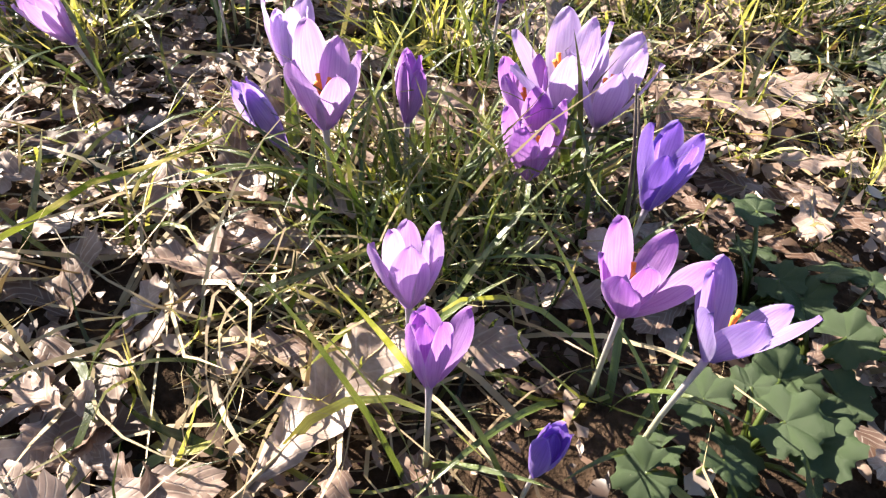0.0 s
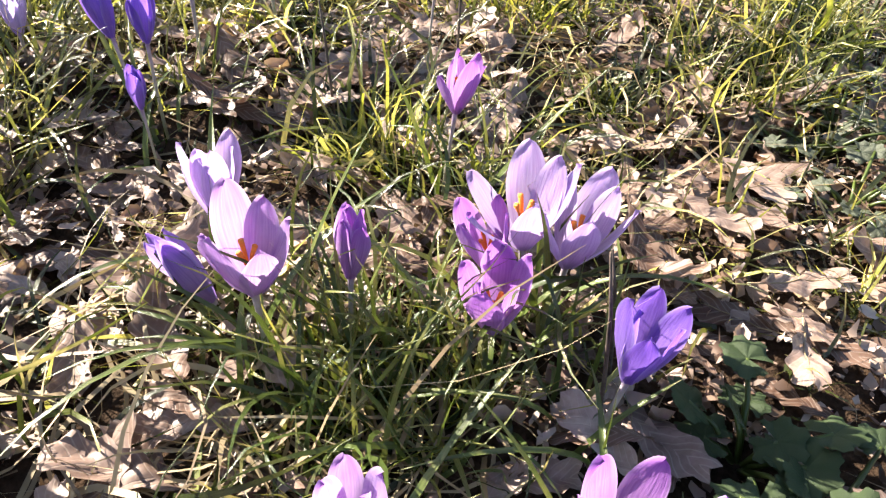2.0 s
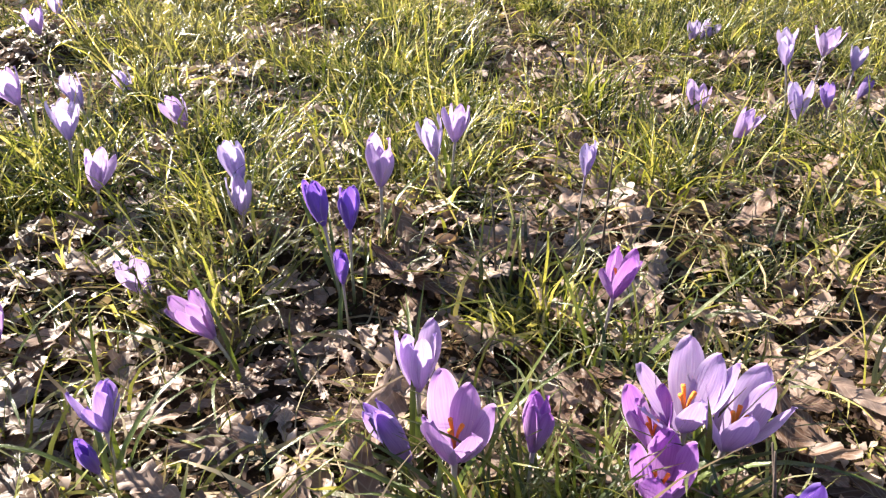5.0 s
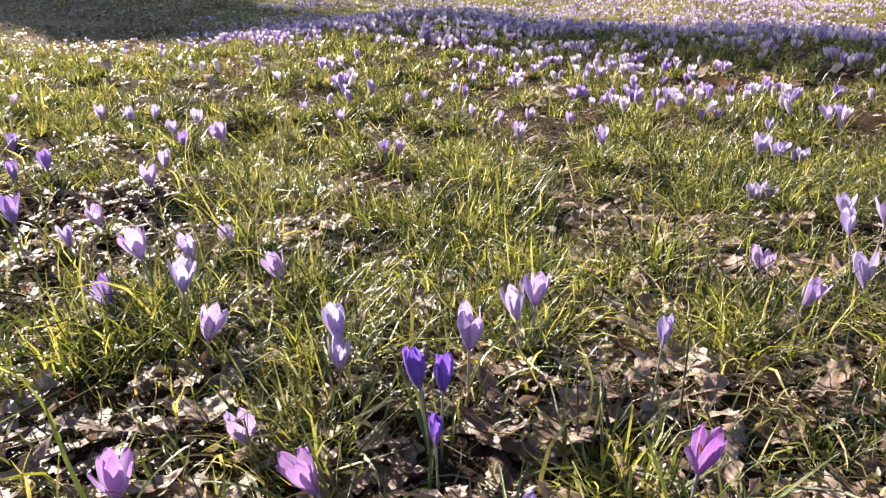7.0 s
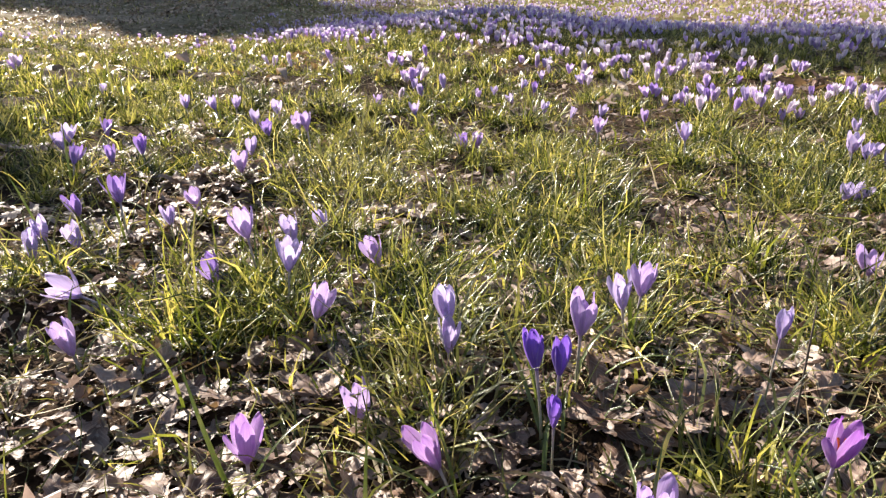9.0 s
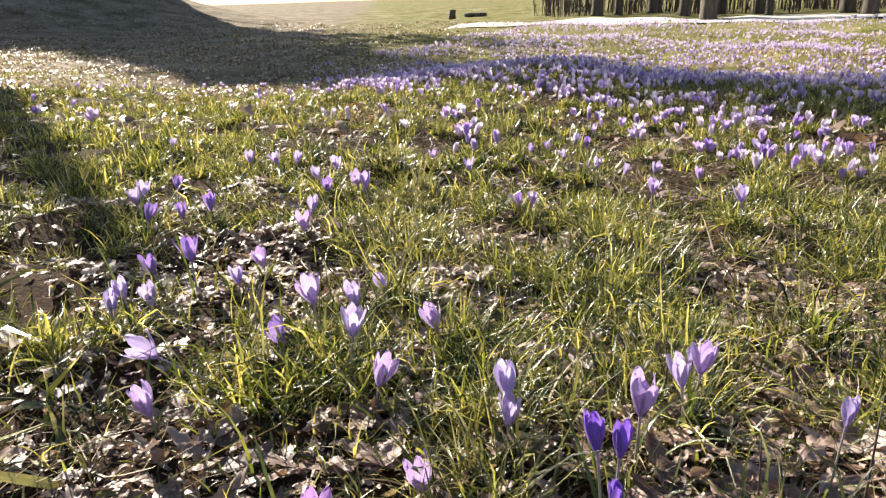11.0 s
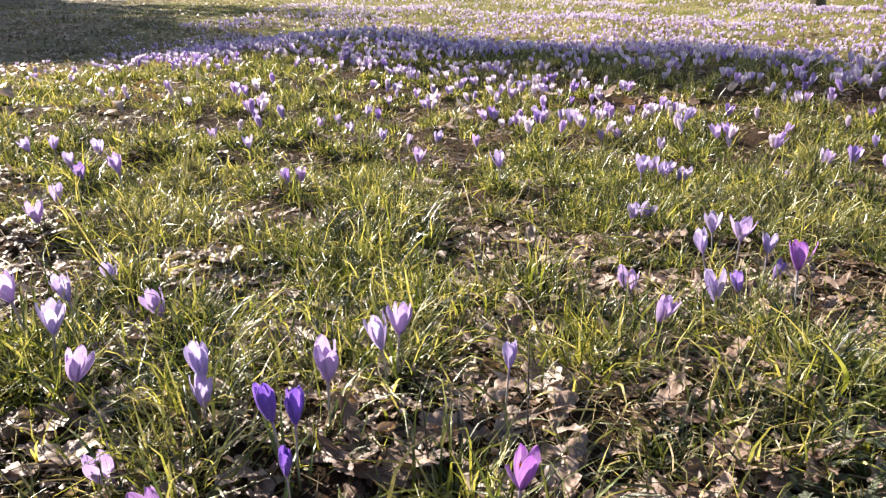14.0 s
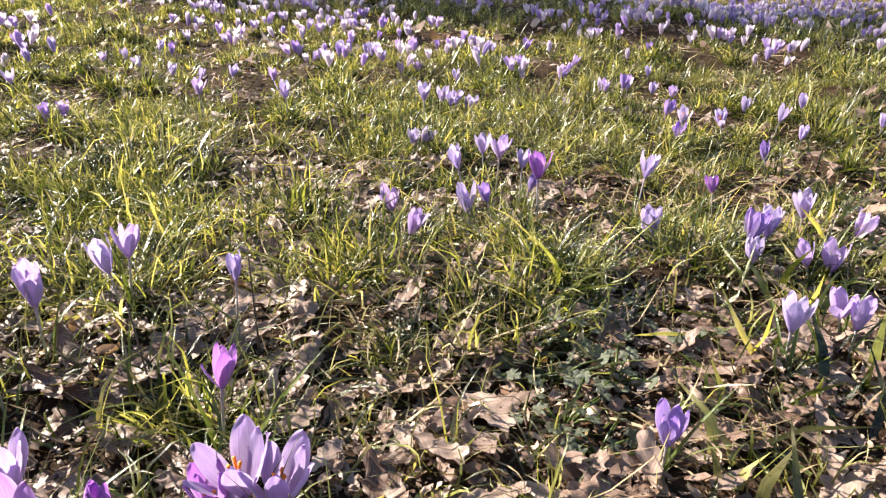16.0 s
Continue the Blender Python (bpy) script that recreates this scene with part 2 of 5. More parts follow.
STEM = stalk_material()
STIGMA = plain("stigma_orange", [(0.3, (0.80, 0.20, 0.015)), (0.7, (0.92, 0.33, 0.03))], 500.0, 0.6)
BARK = plain("bark", [(0.3, (0.035, 0.026, 0.02)), (0.55, (0.10, 0.08, 0.06)), (0.75, (0.2, 0.17, 0.13))], 9.0, 0.9, 1.0, 0.03, (1, 1, 0.25))
TWIG = plain("twig_bark", [(0.3, (0.03, 0.022, 0.018)), (0.7, (0.14, 0.10, 0.08))], 200.0, 0.8)
SANDPATH = plain("pale_gravel", [(0.3, (0.42, 0.38, 0.33)), (0.7, (0.62, 0.57, 0.5))], 6.0, 0.9)


# ---- mesh helpers ----
def mesh_from(name, verts, faces, mat, uvs=None, smooth=True):
    me = bpy.data.meshes.new(name)
    me.from_pydata(np.asarray(verts).tolist(), [], faces if isinstance(faces, list) else faces.tolist())
    me.polygons.foreach_set("use_smooth", np.full(len(me.polygons), smooth))
    if uvs is not None:
        layer = me.uv_layers.new(name="UVMap")
        idx = np.empty(len(me.loops), dtype=np.int32)
        me.loops.foreach_get("vertex_index", idx)
        layer.data.foreach_set("uv", np.asarray(uvs)[idx].ravel())
    me.materials.append(mat)
    me.update()
    return me


def grid_faces(rows, cols):
    return [(r * cols + c, r * cols + c + 1, (r + 1) * cols + c + 1, (r + 1) * cols + c) for r in range(rows - 1) for c in range(cols - 1)]


def tube(points, radii, sides=7):
    """Verts and faces of a round tapered tube along points."""
    pts = [Vector(p) for p in points]
    verts, faces = [], []
    for i, p in enumerate(pts):
        d = (pts[min(i + 1, len(pts) - 1)] - pts[max(i - 1, 0)]).normalized()
        a = d.orthogonal().normalized() if abs(d.z) < 0.2 else Vector((1, 0, 0)).cross(d).normalized()
        b = d.cross(a)
        for k in range(sides):
            t = 2 * math.pi * k / sides
            verts.append(p + (a * math.cos(t) + b * math.sin(t)) * radii[i])
    n = len(pts)
    for i in range(n - 1):
        for k in range(sides):
            k2 = (k + 1) % sides
            faces.append((i * sides + k, i * sides + k2, (i + 1) * sides + k2, (i + 1) * sides + k))
    faces.append(tuple(range(sides))[::-1])
    faces.append(tuple((n - 1) * sides + k for k in range(sides)))
    return verts, faces


def part(name, me, parent, m=None, label=""):
    ob = new(name, me)
    ob.parent = parent
    if m is not None:
        ob.matrix_basis = m
    return tagged(ob, label)


# ---- ground ----
_rng = np.random.default_rng(7)
_waves = [(2 * math.pi / wl, _rng.uniform(0, 2 * math.pi), _rng.uniform(0, 2 * math.pi), amp) for wl, amp in
          [(0.31, 0.0035), (0.23, 0.003), (0.17, 0.0025), (0.11, 0.0025), (0.075, 0.002), (0.052, 0.0018), (0.036, 0.0014), (1.1, 0.008), (2.3, 0.02), (3.7, 0.03)]]


def lie(x, y):
    """The lie of the land at x, y (numbers or arrays), without its hummocks."""
    x, y = np.asarray(x, float), np.asarray(y, float)
    z = 0.034 - 0.050 * np.tanh(x / 1.0)
    ahead = np.maximum(y - 0.4, 0)
    z = z - 0.27 * np.tanh(ahead * 0.047 / 0.27)
    far = np.maximum(np.hypot(x, y) - 11.0, 0)
    z = z + 0.02 * far * (1 - np.exp(-far / 10))
    z = z - 0.25 * np.exp(-(((x + 4.0) / 2.0) ** 2 + ((y - 7.0) / 2.5) ** 2))
    z = z + 4.0 * np.exp(-(((x + 26.0) / 6.5) ** 2 + ((y - 22.0) / 6.5) ** 2))
    fade = np.clip((np.hypot(x, y) - 0.6) / 2.0, 0, 1)
    for k, a, p, amp in _waves:
        w = amp * np.sin(k * (x * math.cos(a) + y * math.sin(a)) + p)
        z = z + (w * fade if amp > 0.005 else w)
    return z


_knolls = [(2 * math.pi / wl, 2.399 * i, 1.7 * i * i, amp) for i, (wl, amp) in enumerate([(0.19, 0.0035), (0.23, 0.004), (0.29, 0.0045), (0.36, 0.005), (0.15, 0.0025), (0.47, 0.005), (0.62, 0.006)])]


def ground(x, y):
    """Height of the ground at x, y, with the hummocks of the meadow."""
    x, y = np.asarray(x, float), np.asarray(y, float)
    far = np.hypot(x, y)
    z = sum(amp * np.sin(k * (x * math.cos(a) + y * math.sin(a)) + ph) for k, a, ph, amp in _knolls)
    return lie(x, y) + z * np.clip((far - 0.45) / 0.5, 0, 1) * np.clip((14 - far) / 6, 0, 1)


def graded(lo, hi, core, n):
    u = np.linspace(-1, 1, n)
    g = np.sinh(u * 7.2) / np.sinh(7.2)
    return core + np.where(g < 0, -g * (lo - core), g * (hi - core))


gx, gy = graded(-400, 400, 0.0, 250), graded(-300, 500, 0.4, 250)
GX, GY = np.meshgrid(gx, gy)
gv = np.stack([GX, GY, ground(GX, GY)], -1).reshape(-1, 3)
tagged(new("ground", mesh_from("ground", gv, grid_faces(250, 250), SOIL)), "dark leaf mould and grassy meadow floor", "ground", kind="structure")


# ---- grass and litter ----
def blades(name, rng, xy, length, width, tilt, mat, label, category, segs=4, droop=1.2, lift=0.0, heart=None):
    """One mesh of many curved blades rooted at xy."""
    n = len(xy)
    az = rng.uniform(0, 2 * math.pi, n) if heart is None else np.arctan2(xy[:, 1] - heart[:, 1], xy[:, 0] - heart[:, 0]) + rng.normal(0, 1.1, n)
    s = np.linspace(0, 1, segs + 1)
    ang = tilt[:, None] + droop * rng.uniform(0.1, 1.0, n)[:, None] * s[None, :] ** 1.3
    ang = ang + rng.normal(0, 0.45, n)[:, None] * (s[None, :] > rng.uniform(0.25, 0.9, n)[:, None])
    ds = length[:, None] / segs
    step_r, step_z = np.sin(ang) * ds, np.cos(ang) * ds
    r = np.concatenate([np.zeros((n, 1)), np.cumsum(step_r[:, :-1], 1)], 1)
    z = np.concatenate([np.zeros((n, 1)), np.cumsum(step_z[:, :-1], 1)], 1)
    swing = rng.normal(0, 0.85, n)[:, None] * s[None, :]
    cx, cy = np.cos(az[:, None] + swing), np.sin(az[:, None] + swing)
    px, py = xy[:, :1] + cx * r, xy[:, 1:] + cy * r
    pz = ground(xy[:, 0], xy[:, 1])[:, None] - 0.003 + lift + z
    pz = np.maximum(pz, ground(px, py) + 0.001 + 0.004 * rng.uniform(0, 1, n)[:, None])
    w = width[:, None] * np.clip(1.05 - s[None, :] ** 2.2, 0.06, 1) * 0.5
    twist = rng.normal(0, 0.5, n)[:, None] + rng.normal(0, 0.8, n)[:, None] * s[None, :]
    sx, sy, sz = -cy * np.cos(twist), cx * np.cos(twist), np.sin(twist)
    a = np.stack([px - sx * w, py - sy * w, pz - sz * w], -1)
    b = np.stack([px + sx * w, py + sy * w, pz + sz * w], -1)
    verts = np.stack([a, b], 2).reshape(-1, 3)
    k = np.arange(n)[:, None] * (2 * (segs + 1)) + 2 * np.arange(segs)[None, :]
    faces = np.stack([k, k + 1, k + 3, k + 2], -1).reshape(-1, 4)
    uv = np.stack([np.repeat(np.tile(s, n), 2) , np.tile((0.0, 1.0), n * (segs + 1))], -1)
    return tagged(new(name, mesh_from(name, verts, faces, mat, uv)), label, category, kind="stuff")


def clumpy(rng, n, x0, x1, y0, y1, scale, power, seed):
    """Random places that gather in patches."""
    out = np.zeros((0, 2))
    ph = np.random.default_rng(seed).uniform(0, 6.28, (6, 2))
    while len(out) < n:
        p = rng.uniform((x0, y0), (x1, y1), (n * 2, 2))
        d = sum(np.sin((p[:, 0] * math.cos(q) + p[:, 1] * math.sin(q)) * 6.28 / (scale * (0.6 + 0.25 * i)) + f) for i, (q, f) in enumerate(ph)) / 6
        keep = rng.uniform(0, 1, len(p)) < np.clip(0.5 + 1.3 * d, 0.02, 1) ** power
        out = np.concatenate([out, p[keep]])
    return out[:n]


def tuft(rng, x, y, r, n):
    return np.stack([rng.normal(x, r, n), rng.normal(y, r, n)], -1)


def tussocks(rng, hearts, lo, hi, per):
    """Blade places gathered round many tuft hearts, and the heart of each blade."""
    k = rng.poisson(per, len(hearts))
    h = np.repeat(hearts, k, 0)
    r = np.repeat(rng.uniform(lo, hi, len(hearts)), k)
    return h + rng.normal(0, 1, h.shape) * r[:, None], h, np.repeat(rng.uniform(0.55, 1.25, len(hearts)), k)


# where the grass grows thick (L) and where dead leaves and mould lie bare (B): x, y, radius
LUSH = (
    (0.12, 1.33, 0.080), (-0.15, 0.81, 0.050), (-0.22, 0.78, 0.040), (0.11, 0.57, 0.025), (0.26, 0.53, 0.030), (0.46, 1.65, 0.090),
    (-0.06, 0.64, 0.030), (0.27, 0.48, 0.025), (-0.25, 0.55, 0.030), (-0.42, 0.77, 0.050), (-0.15, 0.71, 0.045), (0.19, 1.32, 0.070),
    (-0.36, 0.50, 0.025), (-0.38, 0.41, 0.025), (0.13, 0.96, 0.050), (-0.21, 0.42, 0.025), (0.23, 0.60, 0.030), (0.21, 0.43, 0.025),
    (-0.07, 0.53, 0.025), (0.09, 0.52, 0.022), (-0.01, 0.34, 0.015), (-0.51, 0.95, 0.070), (-0.35, 0.60, 0.020), (0.21, 1.00, 0.060),
    (0.04, 0.66, 0.030), (-0.34, 0.44, 0.020), (-0.10, 0.49, 0.020), (-0.19, 1.03, 0.070), (0.43, 1.00, 0.090), (0.42, 0.54, 0.020),
    (0.30, 1.20, 0.080), (0.86, 1.26, 0.100), (-0.18, 0.34, 0.020))
BARE = (
    (0.00, 0.81, 0.040), (0.06, 0.74, 0.040), (0.19, 0.86, 0.030), (0.37, 0.67, 0.040), (0.46, 0.83, 0.040), (0.20, 0.54, 0.025),
    (0.05, 0.48, 0.025), (0.13, 0.48, 0.025), (0.21, 0.31, 0.050), (0.15, 0.27, 0.040), (0.70, 0.83, 0.050), (-0.05, 0.38, 0.030),
    (-0.17, 0.48, 0.025), (0.04, 0.78, 0.040), (-0.33, 1.25, 0.060), (-0.24, 0.41, 0.025), (-0.28, 0.38, 0.025), (-0.09, 0.41, 0.025),
    (-0.29, 0.69, 0.030), (-0.46, 0.42, 0.030), (0.11, 0.27, 0.030), (0.15, 0.25, 0.030), (0.01, 0.46, 0.020), (-0.16, 0.50, 0.020),
    (-0.15, 0.37, 0.025), (-0.13, 0.31, 0.025), (-0.12, 0.18, 0.030), (0.20, 0.35, 0.030), (0.10, 0.20, 0.030), (-0.27, 0.93, 0.050),
    (-0.29, 0.62, 0.050), (0.07, 0.88, 0.080), (0.07, 0.65, 0.030))


def turf(p):
    """How thickly grass grows at places p, from 0 to 1."""
    d = sum(np.sin((p[:, 0] * math.cos(q) + p[:, 1] * math.sin(q)) * k + q * 5) for q, k in ((0.3, 9.0), (1.4, 7.0), (2.3, 14.0), (2.9, 21.0), (0.9, 38.0), (2.0, 47.0), (0.1, 58.0))) / 7
    d = 0.16 + 0.36 * np.clip((np.hypot(p[:, 0], p[:, 1]) - 0.40) / 0.35, 0, 1) + 2.8 * d
    for spots, sign in ((LUSH, 1.5), (BARE, -1.6)):
        for x, y, r in spots:
            d = d + sign * np.exp(-((p[:, 0] - x) ** 2 + (p[:, 1] - y) ** 2) / r ** 2)
    d = np.clip(0.5 + 1.5 * (d - 0.50), 0, 1)
    return d * d * (3 - 2 * d)


def grown(rng, p, floor=0.0):
    """Keeps the places where grass grows."""
    return p[rng.uniform(0, 1, len(p)) < floor + (1 - floor) * turf(p)]


def bare(rng, p, floor=0.05):
    """Keeps the places where the ground lies bare."""
    return p[rng.uniform(0, 1, len(p)) < floor + (1 - floor) * (1 - turf(p)) ** 2.0]


def wedge(rng, n, r0, r1, a0=-0.98, a1=0.75):
    """Even random places in a fan opening to the north."""
    r, a = np.sqrt(rng.uniform(r0 ** 2, r1 ** 2, n)), rng.uniform(a0, a1, n)
    return np.stack([r * np.sin(a), r * np.cos(a)], -1)


# grass, dense and fine near by, coarser further off
rg = np.random.default_rng(11)
near = np.concatenate([grown(rg, clumpy(rg, 2000, -0.95, 1.05, 0.14, 0.9, 0.22, 2.4, 3)), clumpy(rg, 160, -0.4, 0.3, -0.05, 0.14, 0.15, 2.0, 36), grown(rg, clumpy(rg, 2000, -1.2, 1.3, 0.6, 2.0, 0.30, 2.0, 33))] +
                      [tuft(rg, x, y, r, n) for x, y, r, n in
                       ((-0.01, 0.20, 0.030, 190), (-0.02, 0.175, 0.025, 50), (-0.10, 0.56, 0.05, 260), (0.03, 0.66, 0.06, 380),
                        (-0.28, 0.66, 0.07, 300), (0.26, 0.80, 0.07, 320), (0.45, 0.95, 0.08, 250), (-0.30, 0.42, 0.04, 70),
                        (-0.22, 0.16, 0.03, 40), (-0.15, 0.22, 0.025, 35), (0.20, 0.42, 0.035, 60), (-0.16, 0.48, 0.04, 40), (0.0, 0.46, 0.03, 50), (-0.33, 0.30, 0.04, 80))])
n = len(near)
blades("grass", rg, near, rg.gamma(4, 0.0058, n) + 0.010, rg.uniform(0.0010, 0.0026, n), rg.uniform(0.05, 1.0, n), GRASS,
       "fresh green and yellowish spring grass among dead leaves", "grass", 6, 1.5)
n = 72
broad = np.concatenate([clumpy(rg, 12, -0.26, -0.03, 0.06, 0.34, 0.2, 1.2, 34), clumpy(rg, 60, 0.08, 0.45, 0.3, 0.6, 0.2, 1.2, 35)])
blades("broad_grass", rg, broad, rg.uniform(0.045, 0.11, n), rg.uniform(0.0024, 0.0042, n), rg.uniform(0.5, 1.3, n), GRASS,
       "broad yellow-green grass blades bending over dead leaves", "grass", 8, 1.1)
flat = np.concatenate([grown(rg, clumpy(rg, 2400, -0.9, 1.0, 0.1, 1.6, 0.3, 1.6, 5), 0.06), rg.uniform((-0.28, 0.03), (-0.04, 0.34), (130, 2)), rg.uniform((0.06, 0.24), (0.42, 0.5), (40, 2))])
n = len(flat)
blades("flattened_grass", rg, flat, rg.gamma(4, 0.0085, n) + 0.010, rg.uniform(0.0014, 0.0034, n), rg.uniform(0.8, 1.45, n), GRASS,
       "long green grass blades lying flat", "grass", 6, 0.8)
clump = np.concatenate([tuft(rg, x, y, r, k) for x, y, r, k in ((-0.025, 0.20, 0.013, 70), (0.0, 0.205, 0.016, 66), (0.03, 0.205, 0.014, 26), (0.055, 0.215, 0.012, 18), (0.0, 0.18, 0.015, 30), (0.025, 0.305, 0.012, 30))])
n = len(clump)
blades("crocus_leaves", rg, clump, rg.uniform(0.035, 0.080, n), rg.uniform(0.0014, 0.0024, n), rg.uniform(0.05, 0.7, n), CROCUS_LEAF,
       "dense tuft of narrow dark green crocus leaves", "crocus leaves", 7, 1.5)
tall = np.concatenate([tuft(rg, x, y, r, k) for x, y, r, k in (
    (-0.42, 0.83, 0.05, 109), (-0.42, 0.76, 0.04, 67), (-0.10, 0.66, 0.05, 126), (-0.15, 0.70, 0.05, 109), (0.11, 1.07, 0.07, 134),
    (0.06, 1.14, 0.06, 100), (-0.12, 0.49, 0.03, 58), (-0.15, 0.44, 0.03, 46), (0.13, 0.53, 0.03, 50), (0.23, 0.54, 0.03, 58),
    (0.24, 0.46, 0.03, 54), (0.03, 0.49, 0.03, 42), (-0.25, 0.47, 0.03, 46), (-0.20, 0.51, 0.03, 46), (-0.43, 0.83, 0.07, 109),
    (0.20, 1.40, 0.1, 134), (-0.42, 0.41, 0.03, 46), (-0.39, 0.46, 0.03, 50), (-0.71, 0.68, 0.08, 109), (-0.70, 0.95, 0.08, 109),
    (-0.22, 1.13, 0.1, 134), (-0.17, 0.77, 0.05, 109), (0.06, 0.78, 0.05, 92), (0.24, 0.47, 0.03, 54), (0.40, 0.51, 0.03, 54),
    (0.44, 0.37, 0.03, 50), (0.32, 0.26, 0.02, 33), (0.64, 0.82, 0.06, 84), (-0.25, 0.40, 0.03, 46), (-0.19, 0.41, 0.03, 46),
    (-0.06, 0.39, 0.03, 25), (0.11, 0.50, 0.03, 50), (-0.06, 0.85, 0.06, 109))])
n = len(tall)
blades("grass_tufts", rg, tall, rg.gamma(4, 0.0068, n) + 0.010, rg.uniform(0.0010, 0.0025, n), rg.uniform(0.02, 1.0, n), GRASS,
       "taller tufts of green grass in the meadow", "grass", 6, 2.3)

sites = grown(rg, rg.uniform((-1.2, 0.36), (1.3, 1.6), (900, 2)))
root, heart, vigour = tussocks(rg, sites, 0.005, 0.018, 120)
vigour = vigour * 0.74
for x, y, r in LUSH:
    k = int(110 + 4200 * r)
    root = np.concatenate([root, tuft(rg, x, y, r * 0.6 + 0.008, k)])
    heart = np.concatenate([heart, np.tile((x, y), (k, 1))])
    vigour = np.concatenate([vigour, rg.uniform(0.9, 1.35, k)])
n = len(root)
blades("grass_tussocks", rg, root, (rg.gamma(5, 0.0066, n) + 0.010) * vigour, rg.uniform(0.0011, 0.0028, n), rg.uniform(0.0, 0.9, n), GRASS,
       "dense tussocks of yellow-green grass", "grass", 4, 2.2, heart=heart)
dry = np.concatenate([grown(rg, clumpy(rg, 8000, -0.95, 1.05, -0.05, 2.0, 0.3, 2.0, 6), 0.3), tuft(rg, -0.03, 0.17, 0.035, 230), tuft(rg, -0.11, 0.19, 0.045, 60), rg.uniform((-0.30, 0.02), (-0.03, 0.36), (200, 2)), rg.uniform((0.05, 0.28), (0.60, 0.65), (260, 2))])
n = len(dry)
sprig, heart, vigour = tussocks(rg, np.concatenate([rg.uniform((-0.55, 0.2), (0.8, 0.62), (400, 2)), grown(rg, rg.uniform((-0.7, 0.6), (0.95, 1.25), (500, 2)))]), 0.003, 0.010, 9)
k = len(sprig)
blades("grass_sprigs", rg, sprig, (rg.gamma(5, 0.005, k) + 0.010) * vigour, rg.uniform(0.0009, 0.0022, k), rg.uniform(0.05, 1.0, k), GRASS,
       "thin sprigs of grass growing through dead leaves", "grass", 5, 2.0, heart=heart)
blades("dry_grass", rg, dry, rg.gamma(4, 0.010, n) + 0.012, rg.uniform(0.0006, 0.0023, n), rg.uniform(0.9, 1.55, n), STRAW,
       "straw-coloured dead grass stalks lying on the ground", "dry grass", 5, 0.7, 0.003)
sites = grown(rg, wedge(rg, 5200, 1.2, 4.4), 0.03)
root, heart, vigour = tussocks(rg, sites, 0.006, 0.026, 72)
n = len(root)
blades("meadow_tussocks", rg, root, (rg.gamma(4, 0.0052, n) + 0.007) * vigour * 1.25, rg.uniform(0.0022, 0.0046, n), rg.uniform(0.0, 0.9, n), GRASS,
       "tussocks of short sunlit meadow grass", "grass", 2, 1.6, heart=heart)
mid = np.concatenate([grown(rg, wedge(rg, 5500, 1.4, 3.4)), grown(rg, wedge(rg, 26000, 3.2, 5.8), 0.3)])
n = len(mid)
blades("meadow_grass", rg, mid, rg.gamma(4, 0.0065, n) + 0.009, rg.uniform(0.0018, 0.0044, n), rg.uniform(0.05, 1.0, n), GRASS,
       "thin short grass between the tussocks", "grass", 3, 1.3)
n = 9000
blades("meadow_straw", rg, clumpy(rg, n, -4.2, 4.2, 1.4, 6.0, 0.5, 1.4, 9), rg.gamma(4, 0.014, n) + 0.015, rg.uniform(0.001, 0.003, n), rg.uniform(0.8, 1.5, n), STRAW,
       "dry straw between the meadow grass", "dry grass", 3, 0.7, 0.003)
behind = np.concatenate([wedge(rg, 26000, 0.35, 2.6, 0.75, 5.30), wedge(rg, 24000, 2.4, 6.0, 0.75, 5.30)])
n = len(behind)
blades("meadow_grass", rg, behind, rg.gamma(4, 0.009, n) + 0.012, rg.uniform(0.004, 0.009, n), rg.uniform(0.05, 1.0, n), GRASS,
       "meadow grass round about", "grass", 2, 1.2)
n = 4000
blades("slope_grass", rg, clumpy(rg, n, -19, -5, 8, 22, 1.6, 1.2, 38), rg.gamma(4, 0.012, n) + 0.02, rg.uniform(0.008, 0.018, n), rg.uniform(0.05, 0.9, n), GRASS,
       "sparse grass on the shaded slope", "grass", 2, 1.2)
n = 38000
blades("meadow_turf", rg, np.concatenate([clumpy(rg, 9000, -7, -3, 1.0, 6.0, 1.2, 0.8, 22), clumpy(rg, n - 9000, -11, 11, 4.8, 16, 1.6, 1.2, 10)]), rg.gamma(4, 0.008, n) + 0.012, rg.uniform(0.004, 0.010, n), rg.uniform(0.05, 0.9, n), GRASS,
       "short meadow grass in sun and tree shade", "grass", 2, 1.2)


